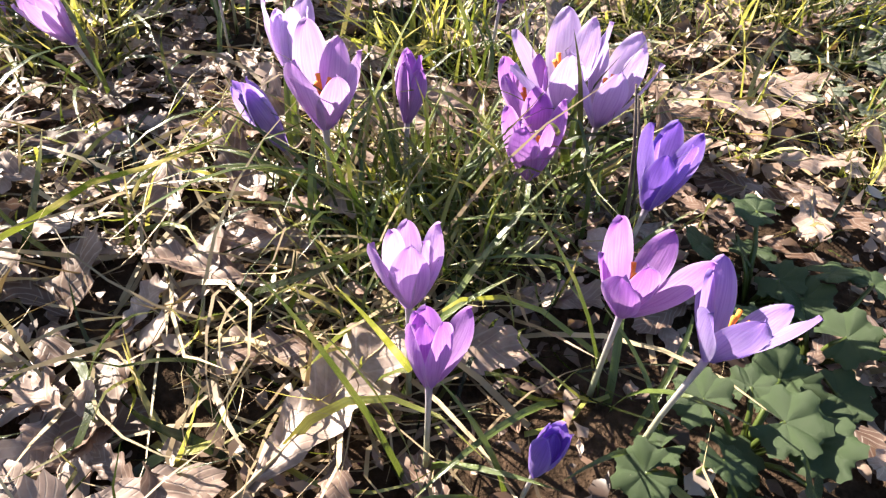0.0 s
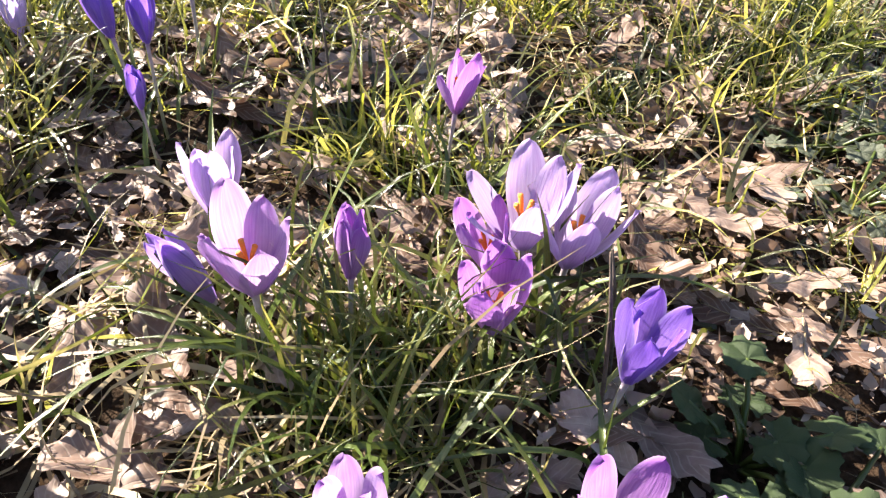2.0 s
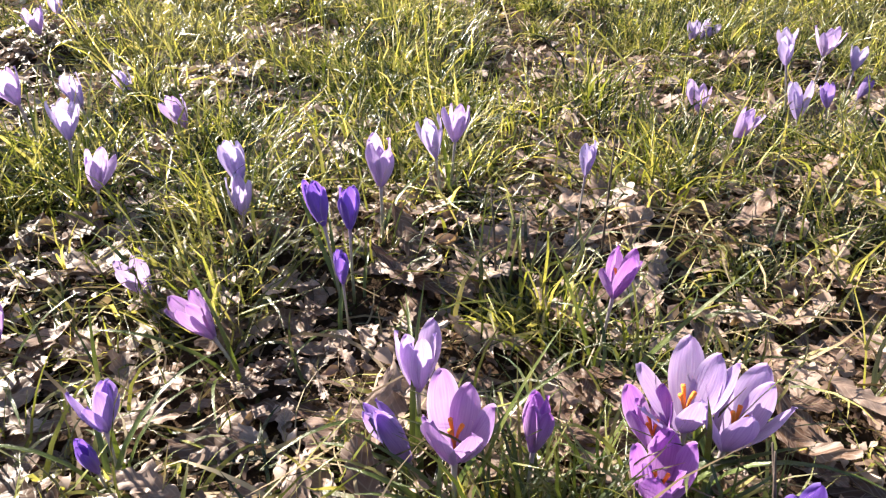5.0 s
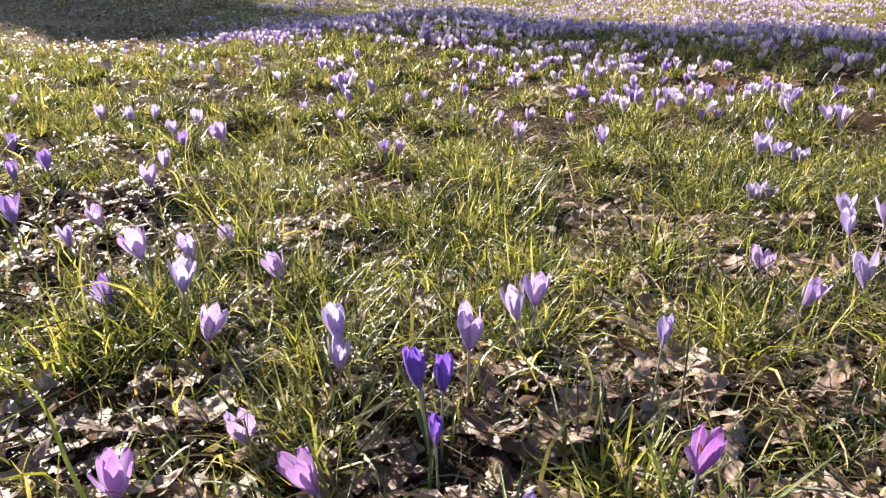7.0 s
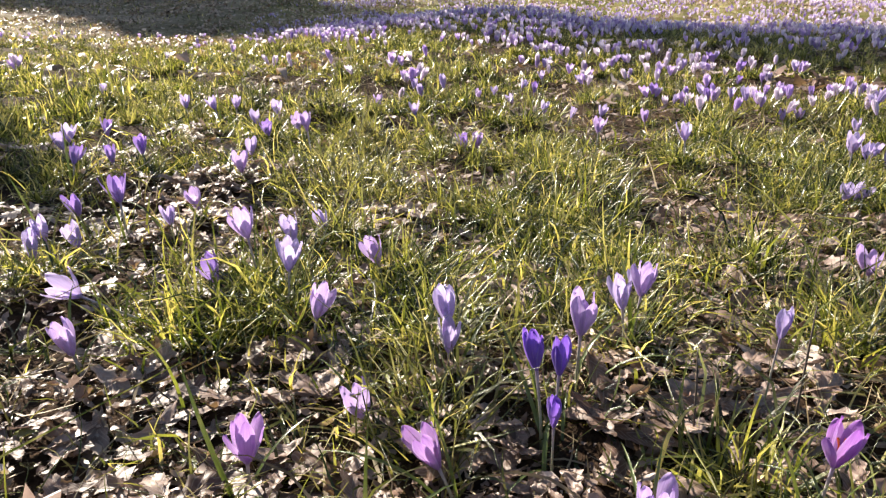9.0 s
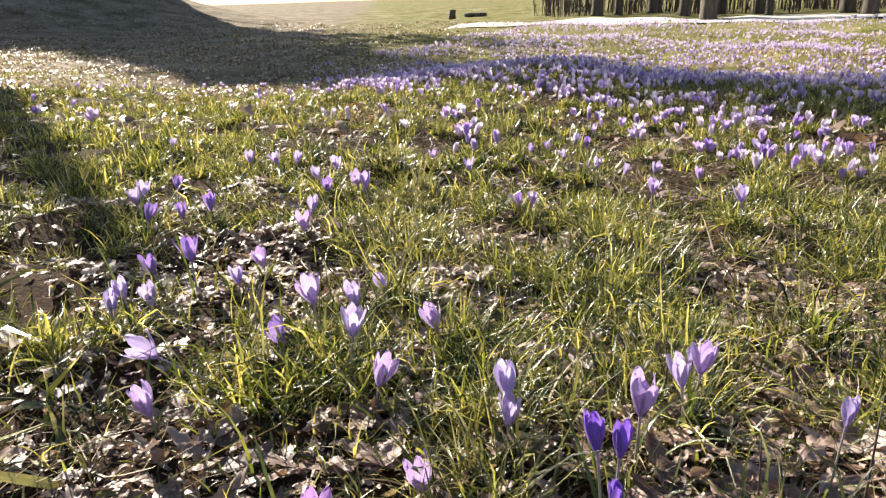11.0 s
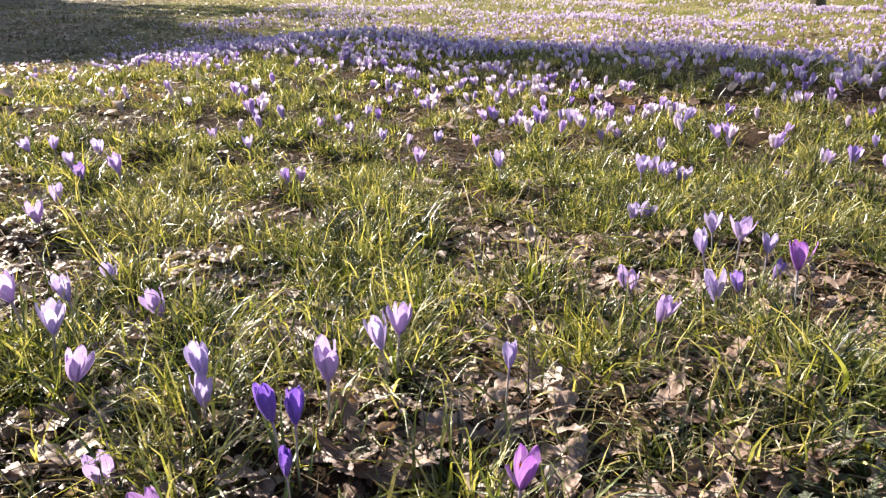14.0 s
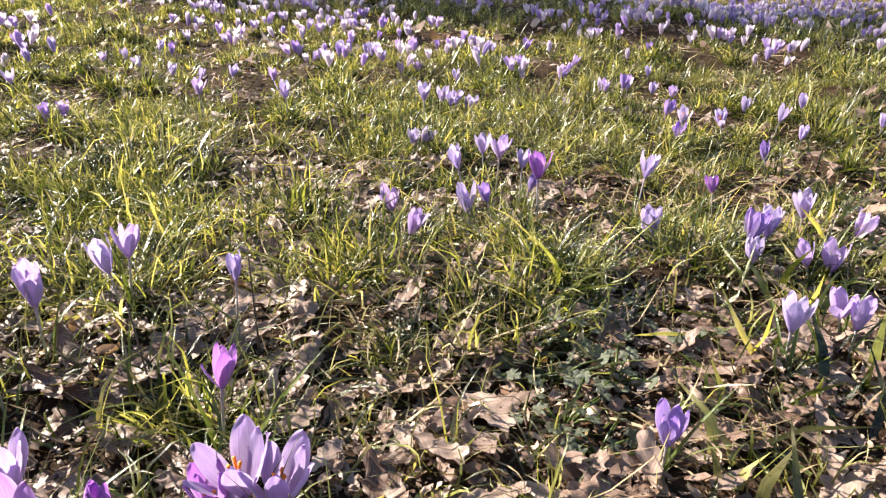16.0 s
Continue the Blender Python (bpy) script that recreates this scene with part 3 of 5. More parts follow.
def oak_leaf_mesh(name, seed, mat, rows=34, cols=9, rib=False):
    """A lobed oak leaf about 0.1 long, curled and cupped."""
    r = np.random.default_rng(seed)
    lobes, depth, ph = r.uniform(3.6, 4.8), r.uniform(0.22, 0.4), r.uniform(-0.4, 0.4)
    curl, fold, twist, wob = r.normal(0.4, 1.0), r.normal(2, 7), r.normal(0, 1.6), r.uniform(0, 6.28, 4)
    s, v = np.linspace(0, 1, rows), np.linspace(-1, 1, cols)
    verts, uvs, spine = [], [], []
    for a in s:
        env = max(a, 0.001) ** 0.75 * (1.02 - a) ** 0.42 * 1.55
        for b in v:
            lob = 1 - depth * (0.5 + 0.5 * math.cos(2 * math.pi * lobes * a + ph + (0.6 if b > 0 else 0)))
            w = 0.026 * env * lob if a > 0.06 else 0.0012
            y = w * b * (1 + 0.06 * math.sin(9 * a + wob[0]))
            x = a * 0.1 + 0.006 * abs(b) * lob
            z = 0.5 * curl * (a - 0.5) ** 2 * 0.1 * 0.12 * 4 + fold * y * y + twist * (a - 0.5) * y * 0.25
            z += 0.0026 * math.sin(8 * a + wob[1] + 2 * b) + 0.0012 * math.sin(19 * a + wob[2] - 4 * b) + 0.0006 * math.sin(37 * a + wob[3] + 7 * b)
            verts.append((x - 0.05, y, z))
            uvs.append((a * 4 - 0.75 * abs(b), b))
            if abs(b) < 1e-6:
                spine.append((x - 0.05, y, z + 0.0003))
    if rib:
        spine = [(-0.062, 0.001, spine[0][2] + 0.001)] + spine[::3]
        tv, tf = tube(spine, [0.0009 - 0.0006 * i / len(spine) for i in range(len(spine))], 5)
        return mesh_from(name, tv, tf, STRAW)
    return mesh_from(name, verts, grid_faces(rows, cols), mat, uvs)


OAK_MESHES = [oak_leaf_mesh("oak_leaf", 20 + i, OAK) for i in range(14)]
RIB_MESHES = [oak_leaf_mesh("midrib", 20 + i, OAK, rib=True) for i in range(14)]
rl = np.random.default_rng(31)


def clear(p):
    """Leaves out the places where dark mould, herbs and the crocus tuft stand."""
    return p[(((p[:, 0] - 0.06) / 0.065) ** 2 + ((p[:, 1] - 0.105) / 0.05) ** 2 > 1) & (((p[:, 0] - 0.005) / 0.05) ** 2 + ((p[:, 1] - 0.195) / 0.03) ** 2 > 1) & (((p[:, 0] - 0.235) / 0.035) ** 2 + ((p[:, 1] - 0.335) / 0.05) ** 2 > 1)]


TAN_MESHES = [oak_leaf_mesh("oak_leaf", 20 + i, OAK_TAN) for i in range(14)]


def oak_leaf(x, y, turn=None, size=None, tilt=0.25, lift=0.007, shade="pale tan", meshes=OAK_MESHES):
    kind = int(rl.integers(14))
    ob = new("oak_leaf", meshes[kind])
    part("midrib", RIB_MESHES[kind], ob)
    turn = rl.uniform(0, 360) if turn is None else turn
    size = rl.uniform(0.25, 0.50) if size is None else size
    m = Matrix.Translation((x, y, float(ground(x, y)) + lift)) @ Euler((rl.normal(0, tilt * 0.7), rl.normal(0, tilt * 0.7), radians(turn))).to_matrix().to_4x4()
    ob.matrix_basis = m @ Matrix.Scale(size, 4)
    return tagged(ob, "%s dead oak leaf curled on the ground" % shade, "fallen leaf", "fallen oak leaves")


oak_leaf(-0.034, 0.123, 56, 0.72, 0.06, 0.019, "large pinkish tan", TAN_MESHES)
oak_leaf(0.154, 0.244, 9, 0.39, 0.1, 0.014, "tan")
oak_leaf(0.148, 0.226, -53, 0.25, 0.12, 0.008, "pinkish tan")
oak_leaf(0.135, 0.270, -77, 0.23, 0.12, 0.008, "pale tan")
oak_leaf(0.106, 0.279, -3, 0.25, 0.12, 0.01, "bleached")
oak_leaf(0.103, 0.242, -18, 0.18, 0.12, 0.008, "pinkish tan")
oak_leaf(0.073, 0.234, -24, 0.19, 0.12, 0.008, "bleached")
oak_leaf(-0.043, 0.368, -48, 0.43, 0.15, 0.014, "bleached")
oak_leaf(0.008, 0.441, 63, 0.45, 0.3, 0.014, "bleached")
oak_leaf(0.052, 0.456, 85, 0.45, 0.2, 0.01, "pale tan")
oak_leaf(-0.016, 0.375, -55, 0.22, 0.5, 0.012, "russet brown", TAN_MESHES)
oak_leaf(-0.003, 0.801, 83, 0.45, 0.3, 0.018, "russet brown", TAN_MESHES)
oak_leaf(0.198, 0.520, 42, 0.45, 0.4, 0.015, "crumpled tan")
oak_leaf(0.299, 0.340, 34, 0.45, 0.2, 0.01, "bleached")
oak_leaf(-0.172, 0.296, -63, 0.13, 0.12, 0.012, "pinkish tan")
oak_leaf(-0.139, 0.273, -168, 0.10, 0.12, 0.012, "bleached")
oak_leaf(-0.128, 0.309, -143, 0.16, 0.12, 0.012, "bleached")
oak_leaf(-0.165, 0.259, -59, 0.10, 0.12, 0.012, "pinkish tan")
oak_leaf(-0.121, 0.250, 107, 0.23, 0.12, 0.012, "pinkish tan")
oak_leaf(-0.109, 0.270, -60, 0.12, 0.12, 0.012, "pale tan")
oak_leaf(-0.169, 0.325, 87, 0.16, 0.12, 0.012, "bleached")
oak_leaf(-0.103, 0.292, -52, 0.16, 0.12, 0.012, "pale tan")
oak_leaf(0.215, 0.603, 17, 0.36, 0.12, 0.012, "pinkish tan")
oak_leaf(0.217, 0.500, -41, 0.22, 0.12, 0.012, "pale tan")
oak_leaf(0.328, 0.638, -149, 0.28, 0.12, 0.012, "bleached")
oak_leaf(0.267, 0.462, -160, 0.23, 0.12, 0.012, "pale tan")
oak_leaf(0.168, 0.429, 47, 0.17, 0.12, 0.012, "pinkish tan")
oak_leaf(0.207, 0.420, 133, 0.22, 0.12, 0.012, "pale tan")
oak_leaf(0.142, 0.471, -90, 0.26, 0.12, 0.012, "pinkish tan")
oak_leaf(0.224, 0.400, -163, 0.17, 0.12, 0.012, "pinkish tan")
oak_leaf(0.270, 0.650, -112, 0.45, 0.12, 0.012, "bleached")
oak_leaf(-0.163, 0.326, -154, 0.15, 0.12, 0.012, "bleached")
oak_leaf(-0.145, 0.334, -49, 0.14, 0.12, 0.012, "pale tan")
oak_leaf(-0.122, 0.330, -176, 0.20, 0.12, 0.012, "bleached")
oak_leaf(-0.147, 0.314, -108, 0.17, 0.12, 0.012, "bleached")
oak_leaf(-0.166, 0.313, 114, 0.10, 0.12, 0.012, "pale tan")
oak_leaf(-0.136, 0.344, 16, 0.16, 0.12, 0.012, "bleached")
oak_leaf(0.161, 0.445, -102, 0.23, 0.12, 0.012, "bleached")
oak_leaf(0.202, 0.446, 65, 0.20, 0.12, 0.012, "bleached")
oak_leaf(0.241, 0.469, 24, 0.25, 0.12, 0.012, "bleached")
oak_leaf(0.244, 0.427, 69, 0.30, 0.12, 0.012, "bleached")
oak_leaf(0.167, 0.402, 65, 0.42, 0.12, 0.012, "pale tan")
oak_leaf(0.102, 0.410, -113, 0.21, 0.12, 0.012, "bleached")
for p in clear(clumpy(rl, 230, -0.34, 0.5, 0.0, 0.62, 0.3, 0.6, 12)):
    oak_leaf(float(p[0]), float(p[1]), None, float(rl.uniform(0.24, 0.50)), 0.2, 0.007)


def litter(name, rng, xy, size, mat, label, category, rows=5, cols=3):
    """One mesh of many small curled leaf pieces."""
    n = len(xy)
    s, v = np.linspace(-1, 1, rows), np.linspace(-1, 1, cols)
    S, V = [q.ravel() for q in np.meshgrid(s, v, indexing="ij")]
    wid = (1 - np.abs(S) ** rng.uniform(1.5, 4, n)[:, None]) * rng.uniform(0.35, 0.8, n)[:, None] + 0.1
    wid = wid * (1 + 0.35 * rng.normal(0, 1, (n, rows)).repeat(cols, 1))
    lx = S[None] * size[:, None] + rng.normal(0, 0.12, (n, rows * cols)) * size[:, None]
    ly = V[None] * wid * size[:, None] * 0.75
    lz = (rng.normal(0, 0.35, n)[:, None] * S[None] ** 2 + rng.normal(0.15, 0.4, n)[:, None] * V[None] ** 2 + rng.normal(0, 0.25, n)[:, None] * S[None] * V[None]) * size[:, None]
    az, tx, ty = rng.uniform(0, 6.28, n), rng.normal(0, 0.3, n), rng.normal(0, 0.3, n)
    X = lx * np.cos(az)[:, None] - ly * np.sin(az)[:, None]
    Y = lx * np.sin(az)[:, None] + ly * np.cos(az)[:, None]
    Z = lz + X * tx[:, None] + Y * ty[:, None]
    X, Y = X + xy[:, :1], Y + xy[:, 1:]
    Z = Z + ground(xy[:, 0], xy[:, 1])[:, None] + rng.uniform(0.001, 0.008, n)[:, None]
    verts = np.stack([X, Y, Z], -1).reshape(-1, 3)
    f = np.array(grid_faces(rows, cols))
    faces = (f[None] + (np.arange(n) * rows * cols)[:, None, None]).reshape(-1, 4)
    return tagged(new(name, mesh_from(name, verts, faces, mat)), label, category, kind="stuff")


n = 6000
litter("leaf_fragments", rl, np.concatenate([clumpy(rl, 1600, -0.36, 0.26, -0.05, 0.34, 0.3, 0.4, 40), bare(rl, rl.uniform((-0.7, -0.05), (0.8, 0.8), (30000, 2)), 0.2)[:n - 1600]]), np.minimum(rl.gamma(3, 0.0007, n) + 0.0008, 0.0045), CRUMB, "broken brown leaf fragments and mould", "leaf litter", 4, 2)
flakes = np.concatenate([bare(rl, rl.uniform((-0.5, 0.17), (0.7, 0.70), (5000, 2)), 0.25)[:1500], bare(rl, rl.uniform((-0.8, 0.65), (1.0, 1.1), (3000, 2)), 0.1)[:800], rl.uniform((-0.4, -0.05), (0.4, 0.17), (150, 2))])
n = len(flakes)
litter("leaf_flakes", rl, flakes, rl.uniform(0.003, 0.007, n), LEAF_FAR, "pale torn flakes of dead oak leaves", "leaf litter", 4, 3)
n = 11000
litter("leaf_dust", rl, bare(rl, rl.uniform((-0.5, -0.06), (0.6, 0.62), (60000, 2)), 0.3)[:n], rl.uniform(0.0008, 0.0030, n), CRUMB, "fine brown debris of leaves and stalks", "leaf litter", 3, 2)
crumbs = np.concatenate([bare(rl, rl.uniform((-1.3, 0.45), (1.4, 1.8), (30000, 2)))[:2600], bare(rl, wedge(rl, 26000, 1.6, 3.8))[:1800]])
n = len(crumbs)
litter("leaf_crumbs", rl, crumbs, np.minimum(rl.gamma(3, 0.0014, n) + 0.0014, 0.007), CRUMB, "pale crumbs of dead leaves on dark mould", "leaf litter", 4, 2)


def strewn_leaves(name, rng, xy, lo, hi, label, rows=10, tilt=0.22, cols=5):
    """One mesh of many curled oak leaves."""
    shapes = []
    for i in range(10):
        me = oak_leaf_mesh("oak_leaf_small", 60 + i, OAK, rows, cols)
        c = np.empty(len(me.vertices) * 3)
        me.vertices.foreach_get("co", c)
        shapes.append(c.reshape(-1, 3))
        bpy.data.meshes.remove(me)
    shapes = np.array(shapes)
    n = len(xy)
    v = shapes[rng.integers(0, 10, n)] * rng.uniform(lo, hi, n)[:, None, None]
    az, tx, ty = rng.uniform(0, 6.28, n)[:, None], rng.normal(0, tilt, n)[:, None], rng.normal(0, tilt, n)[:, None]
    X = v[:, :, 0] * np.cos(az) - v[:, :, 1] * np.sin(az)
    Y = v[:, :, 0] * np.sin(az) + v[:, :, 1] * np.cos(az)
    Z = v[:, :, 2] * rng.uniform(0.5, 1.6, n)[:, None] + X * tx + Y * ty + (ground(xy[:, 0], xy[:, 1]) + rng.uniform(0.002, 0.010, n))[:, None]
    V = np.stack([X + xy[:, :1], Y + xy[:, 1:], Z], -1).reshape(-1, 3)
    f = np.array(grid_faces(rows, cols))
    F = (f[None] + (np.arange(n) * rows * cols)[:, None, None]).reshape(-1, 4)
    S, B = [q.ravel() for q in np.meshgrid(np.linspace(0, 1, rows), np.linspace(-1, 1, cols), indexing="ij")]
    uv = np.tile(np.stack([S * 4 - 0.75 * np.abs(B), B], -1), (n, 1))
    return tagged(new(name, mesh_from(name, V, F, OAK_BED, uv)), label, "leaf litter", kind="stuff")


under = clear(np.concatenate([clumpy(rl, 420, -0.6, 0.75, -0.05, 0.75, 0.4, 0.5, 19), clumpy(rl, 270, -0.36, 0.08, -0.05, 0.30, 0.3, 0.4, 39),
                        bare(rl, rl.uniform((-0.6, 0.0), (0.8, 0.9), (2200, 2)), 0.15)]))
strewn_leaves("leaf_bed", rl, under, 0.20, 0.46, "matted dead oak leaves between the grass", 22, 0.20, 7)
spread = np.concatenate([bare(rl, rl.uniform((-1.6, 0.5), (1.7, 1.4), (3600, 2)), 0.2), bare(rl, rl.uniform((-1.9, 1.3), (2.0, 3.0), (3600, 2)), 0.03), clumpy(rl, 260, -1.4, -0.4, 0.0, 0.6, 0.4, 0.6, 23), clumpy(rl, 420, 0.45, 1.4, 0.1, 0.8, 0.4, 0.6, 24)])
strewn_leaves("leaf_litter", rl, spread, 0.16, 0.40, "pale dead oak leaves strewn on the meadow", 14, 0.24)
n = 9000
litter("slope_leaf_litter", rl, clumpy(rl, n, -20, -3.5, 7.0, 23, 2.0, 0.8, 37), rl.uniform(0.015, 0.035, n), CRUMB, "dead leaves on the shaded slope", "leaf litter", 4, 2)
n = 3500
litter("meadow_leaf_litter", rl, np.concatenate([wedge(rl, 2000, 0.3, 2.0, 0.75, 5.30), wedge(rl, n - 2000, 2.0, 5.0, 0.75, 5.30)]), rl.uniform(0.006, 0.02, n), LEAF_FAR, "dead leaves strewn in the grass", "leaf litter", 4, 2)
n = 26000
litter("west_leaf_litter", rl, clumpy(rl, n, -14, -1.6, 1.8, 11.0, 0.9, 1.0, 45), rl.uniform(0.010, 0.028, n), LEAF_FAR, "pale dead leaves strewn over thin sunny grass", "leaf litter", 4, 2)
n = 9000
litter("slope_leaf_litter", rl, clumpy(rl, n, -22, -3.0, 6.0, 23, 1.4, 1.0, 47), rl.uniform(0.016, 0.038, n), LEAF_FAR, "pale dead leaves strewn over the slope", "leaf litter", 4, 2)
litter("lawn_leaf_litter", rl, clumpy(rl, n, -4, 13, 5.0, 15.0, 1.2, 1.0, 48), rl.uniform(0.010, 0.028, n), LEAF_FAR, "pale dead leaves strewn among the far crocuses", "leaf litter", 4, 2)
litter("meadow_leaf_litter", rl, clumpy(rl, n, -5, 5, 1.8, 9.0, 0.8, 1.4, 15), rl.uniform(0.008, 0.03, n), LEAF_FAR, "dead leaves scattered over the open meadow", "leaf litter", 4, 2)

# ---- crocuses ----
LABELS = {
    "pale": "pale lilac crocus", "lilac": "lilac purple crocus", "mauve": "bluish lilac crocus", "violet": "violet crocus",
    "deep": "deep violet crocus", "white": "whitish lilac crocus", "magenta": "rosy purple crocus",
}
BLOOM = 0.036


def petal_mesh(opening, inner, tone, rows=14, cols=7):
    """One long oval petal growing up from the throat."""
    s = np.sin(np.linspace(0, 1, rows) * math.pi / 2) * 0.7 + np.linspace(0, 1, rows) * 0.3
    th = np.radians(np.interp(s, (0, 0.25, 0.6, 1.0), (20 + 14 * opening, 19 + 21 * opening, 6 + 23 * opening, -14 + 42 * opening)))
    ln = BLOOM * (0.93 if inner else 1.0)
    ds = np.diff(s)
    r = 0.0022 + np.concatenate([[0], np.cumsum(np.sin(th[:-1]) * ds)]) * ln - (0.0006 if inner else 0)
    z = np.concatenate([[0], np.cumsum(np.cos(th[:-1]) * ds)]) * ln
    half = (0.0056 + 0.0012 * opening) * (0.92 if inner else 1.0)
    w = half * np.maximum(np.sin(math.pi * s ** 1.42), 0.0) ** 0.56 + 0.0013 * (1 - s)
    verts, uvs = [], []
    for i in range(rows):
        for v in np.linspace(-1, 1, cols):
            off = w[i] * v
            rad = max(r[i], 0.004) * 0.7 + 0.0035 + 0.010 * opening
            dr = -min(off * off / (2 * rad), abs(off))
            rip = 0.0005 * math.sin(5 * v + 9 * s[i]) * s[i] + 0.0007 * math.sin(3 * v + 4) * s[i] ** 3
            nx, nz = math.cos(th[i]), -math.sin(th[i])
            verts.append((r[i] + (dr + rip) * nx, off, z[i] + (dr + rip) * nz))
            uvs.append((s[i], v * 0.5 + 0.5))
    return mesh_from("petal", verts, grid_faces(rows, cols), PETALS[tone], uvs)


PETAL_MESHES = {}


def petal(opening, inner, tone):
    key = (round(opening * 5), inner, tone)
    if key not in PETAL_MESHES:
        PETAL_MESHES[key] = petal_mesh(key[0] / 5, inner, tone)
    return PETAL_MESHES[key]


def stigma_mesh():
    verts, faces = [], []
    for k in range(3):
        a = 2.1 * k
        c, d = math.cos(a), math.sin(a)
        v, f = tube([(0, 0, 0.004), (0.0004 * c, 0.0004 * d, 0.013), (0.0018 * c, 0.0018 * d, 0.020), (0.0034 * c, 0.0034 * d, 0.0245)], [0.0004, 0.0005, 0.0008, 0.0011], 6)
        faces += [tuple(i + len(verts) for i in q) for q in f]
        verts += v
    return mesh_from("stigma", verts, faces, STIGMA)


STIGMA_MESH = stigma_mesh()
rc = np.random.default_rng(41)
FEET = []


def leaf_blade_mesh(length, bend, width=0.0024, segs=7):
    """A narrow channelled crocus leaf."""
    verts = []
    ang, x, z = 0.12, 0.0, -0.004
    for i in range(segs + 1):
        t = i / segs
        w = width * 0.5 * (1.05 - t ** 3)
        verts += [(x, -w, z + w * 0.5), (x, 0, z), (x, w, z + w * 0.5)]
        ang += bend / segs
        x += math.sin(ang) * length / segs
        z += math.cos(ang) * length / segs
    uv = [(i / segs, k * 0.5) for i in range(segs + 1) for k in range(3)]
    return mesh_from("leaf", verts, grid_faces(segs + 1, 3), CROCUS_LEAF, uv)


LEAF_MESHES = [leaf_blade_mesh(rc.uniform(0.045, 0.095), rc.uniform(0.3, 1.9)) for _ in range(10)]


def crocus(x, y, h, opening, tone, lean_x=0.0, lean_y=0.0, size=1.0, leaves=3, spin=None, foot=None):
    """A crocus whose bloom's middle is at x, y, h above the ground there; foot: where a fallen one is rooted."""
    axis = Vector((lean_x, lean_y, 1)).normalized()
    gz = float(lie(x, y))
    throat = Vector((x, y, gz + h)) - axis * BLOOM * 0.45 * size
    rise = max(throat.z - float(ground(x, y)), 0.006)
    bx, by = throat.x - lean_x * rise * 0.75, throat.y - lean_y * rise * 0.75
    if foot:
        bx, by = foot
    base = Vector((bx, by, float(ground(bx, by)) - 0.004))
    FEET.append((bx, by))
    root = new("crocus")
    root.matrix_basis = Matrix.Translation(base)
    state = "wide open" if opening > 0.62 else "half open" if opening > 0.3 else "nearly closed"
    tagged(root, "%s with %s petals on a pale stalk" % (LABELS[tone], state), "crocus", "crocuses in the meadow")
    t = throat - base
    mid = t * 0.5 - Vector((lean_x, lean_y, 0)) * rise * 0.12
    up = t + axis * 0.004 * size
    v, f = tube([(0, 0, 0), t * 0.25 + (mid - t * 0.5) * 0.7, mid, t * 0.8 + (mid - t * 0.5) * 0.4, t, up], [0.0014 * size, 0.0012 * size, 0.0011 * size, 0.0011 * size, 0.0014 * size, 0.0024 * size], 8)
    part("stalk", mesh_from("stalk", v, f, STEM), root)
    spin = rc.uniform(0, 360) if spin is None else spin
    frame_m = Matrix.Translation(t) @ axis.to_track_quat("Z", "X").to_matrix().to_4x4() @ pose(0, 0, 0, 0, 0, spin) @ Matrix.Scale(size, 4)
    for k in range(6):
        inner = k % 2 == 1
        o = min(max(opening + rc.normal(0, 0.05), -0.6), 1.2)
        m = frame_m @ pose(0, 0, 0, rc.normal(0, 4), rc.normal(0, 5.5), 60 * k + rc.normal(0, 6)) @ Matrix.Scale(float(rc.uniform(0.9, 1.06)), 4)
        part("petal", petal(o, inner, tone), root, m)
    if opening > 0.25:
        part("stigma", STIGMA_MESH, root, frame_m @ Matrix.Scale(0.86, 4), "orange stigma")
    for k in range(leaves):
        part("leaf", LEAF_MESHES[int(rc.integers(10))], root, pose(rc.normal(0, 0.004), rc.normal(0, 0.004), 0.002, rc.normal(0, 8), rc.normal(0, 8), rc.uniform(0, 360)) @ Matrix.Scale(float(rc.uniform(0.8, 1.15)), 4))
    return root


def herb_leaf_mesh(seed, mat, rings=6, around=109):
    """A round, crenate, lobed leaf of radius 1 with sunken veins."""
    r = np.random.default_rng(seed)
    lob, ph = 7, r.uniform(-0.2, 0.2)
    verts, faces = [(0, 0, 0)], []
    for i in range(1, rings + 1):
        f = i / rings
        for k in range(around):
            a = -2.75 + 5.5 * k / (around - 1)
            rad = (0.86 + 0.09 * math.cos(lob * a * 0.98 + ph) - 0.07 * abs(math.cos(10.5 * a))) * (1 - 0.12 * (abs(a) / 2.75) ** 6)
            rr = f * (rad if i == rings else 0.85 * 0.9 + 0.1 * rad)
            z = 0.075 * f * abs(math.cos(0.5 * (lob * a * 0.98 + ph))) + 0.13 * f * f - 0.16 * f ** 4 + 0.06 * math.sin(3 * a + seed) * f
            verts.append((rr * math.cos(a), rr * math.sin(a), z))
    for k in range(around - 1):
        faces.append((0, 1 + k, 2 + k))
        for i in range(rings - 1):
            o = 1 + i * around + k
            faces.append((o, o + around, o + around + 1, o + 1))
    return mesh_from("leaf", verts, faces, mat)


HERB_MESHES = [herb_leaf_mesh(300 + i, HERB) for i in range(4)]
GREY_MESHES = [herb_leaf_mesh(310 + i, HERB_GREY, 4, 55) for i in range(4)]
rh = np.random.default_rng(61)


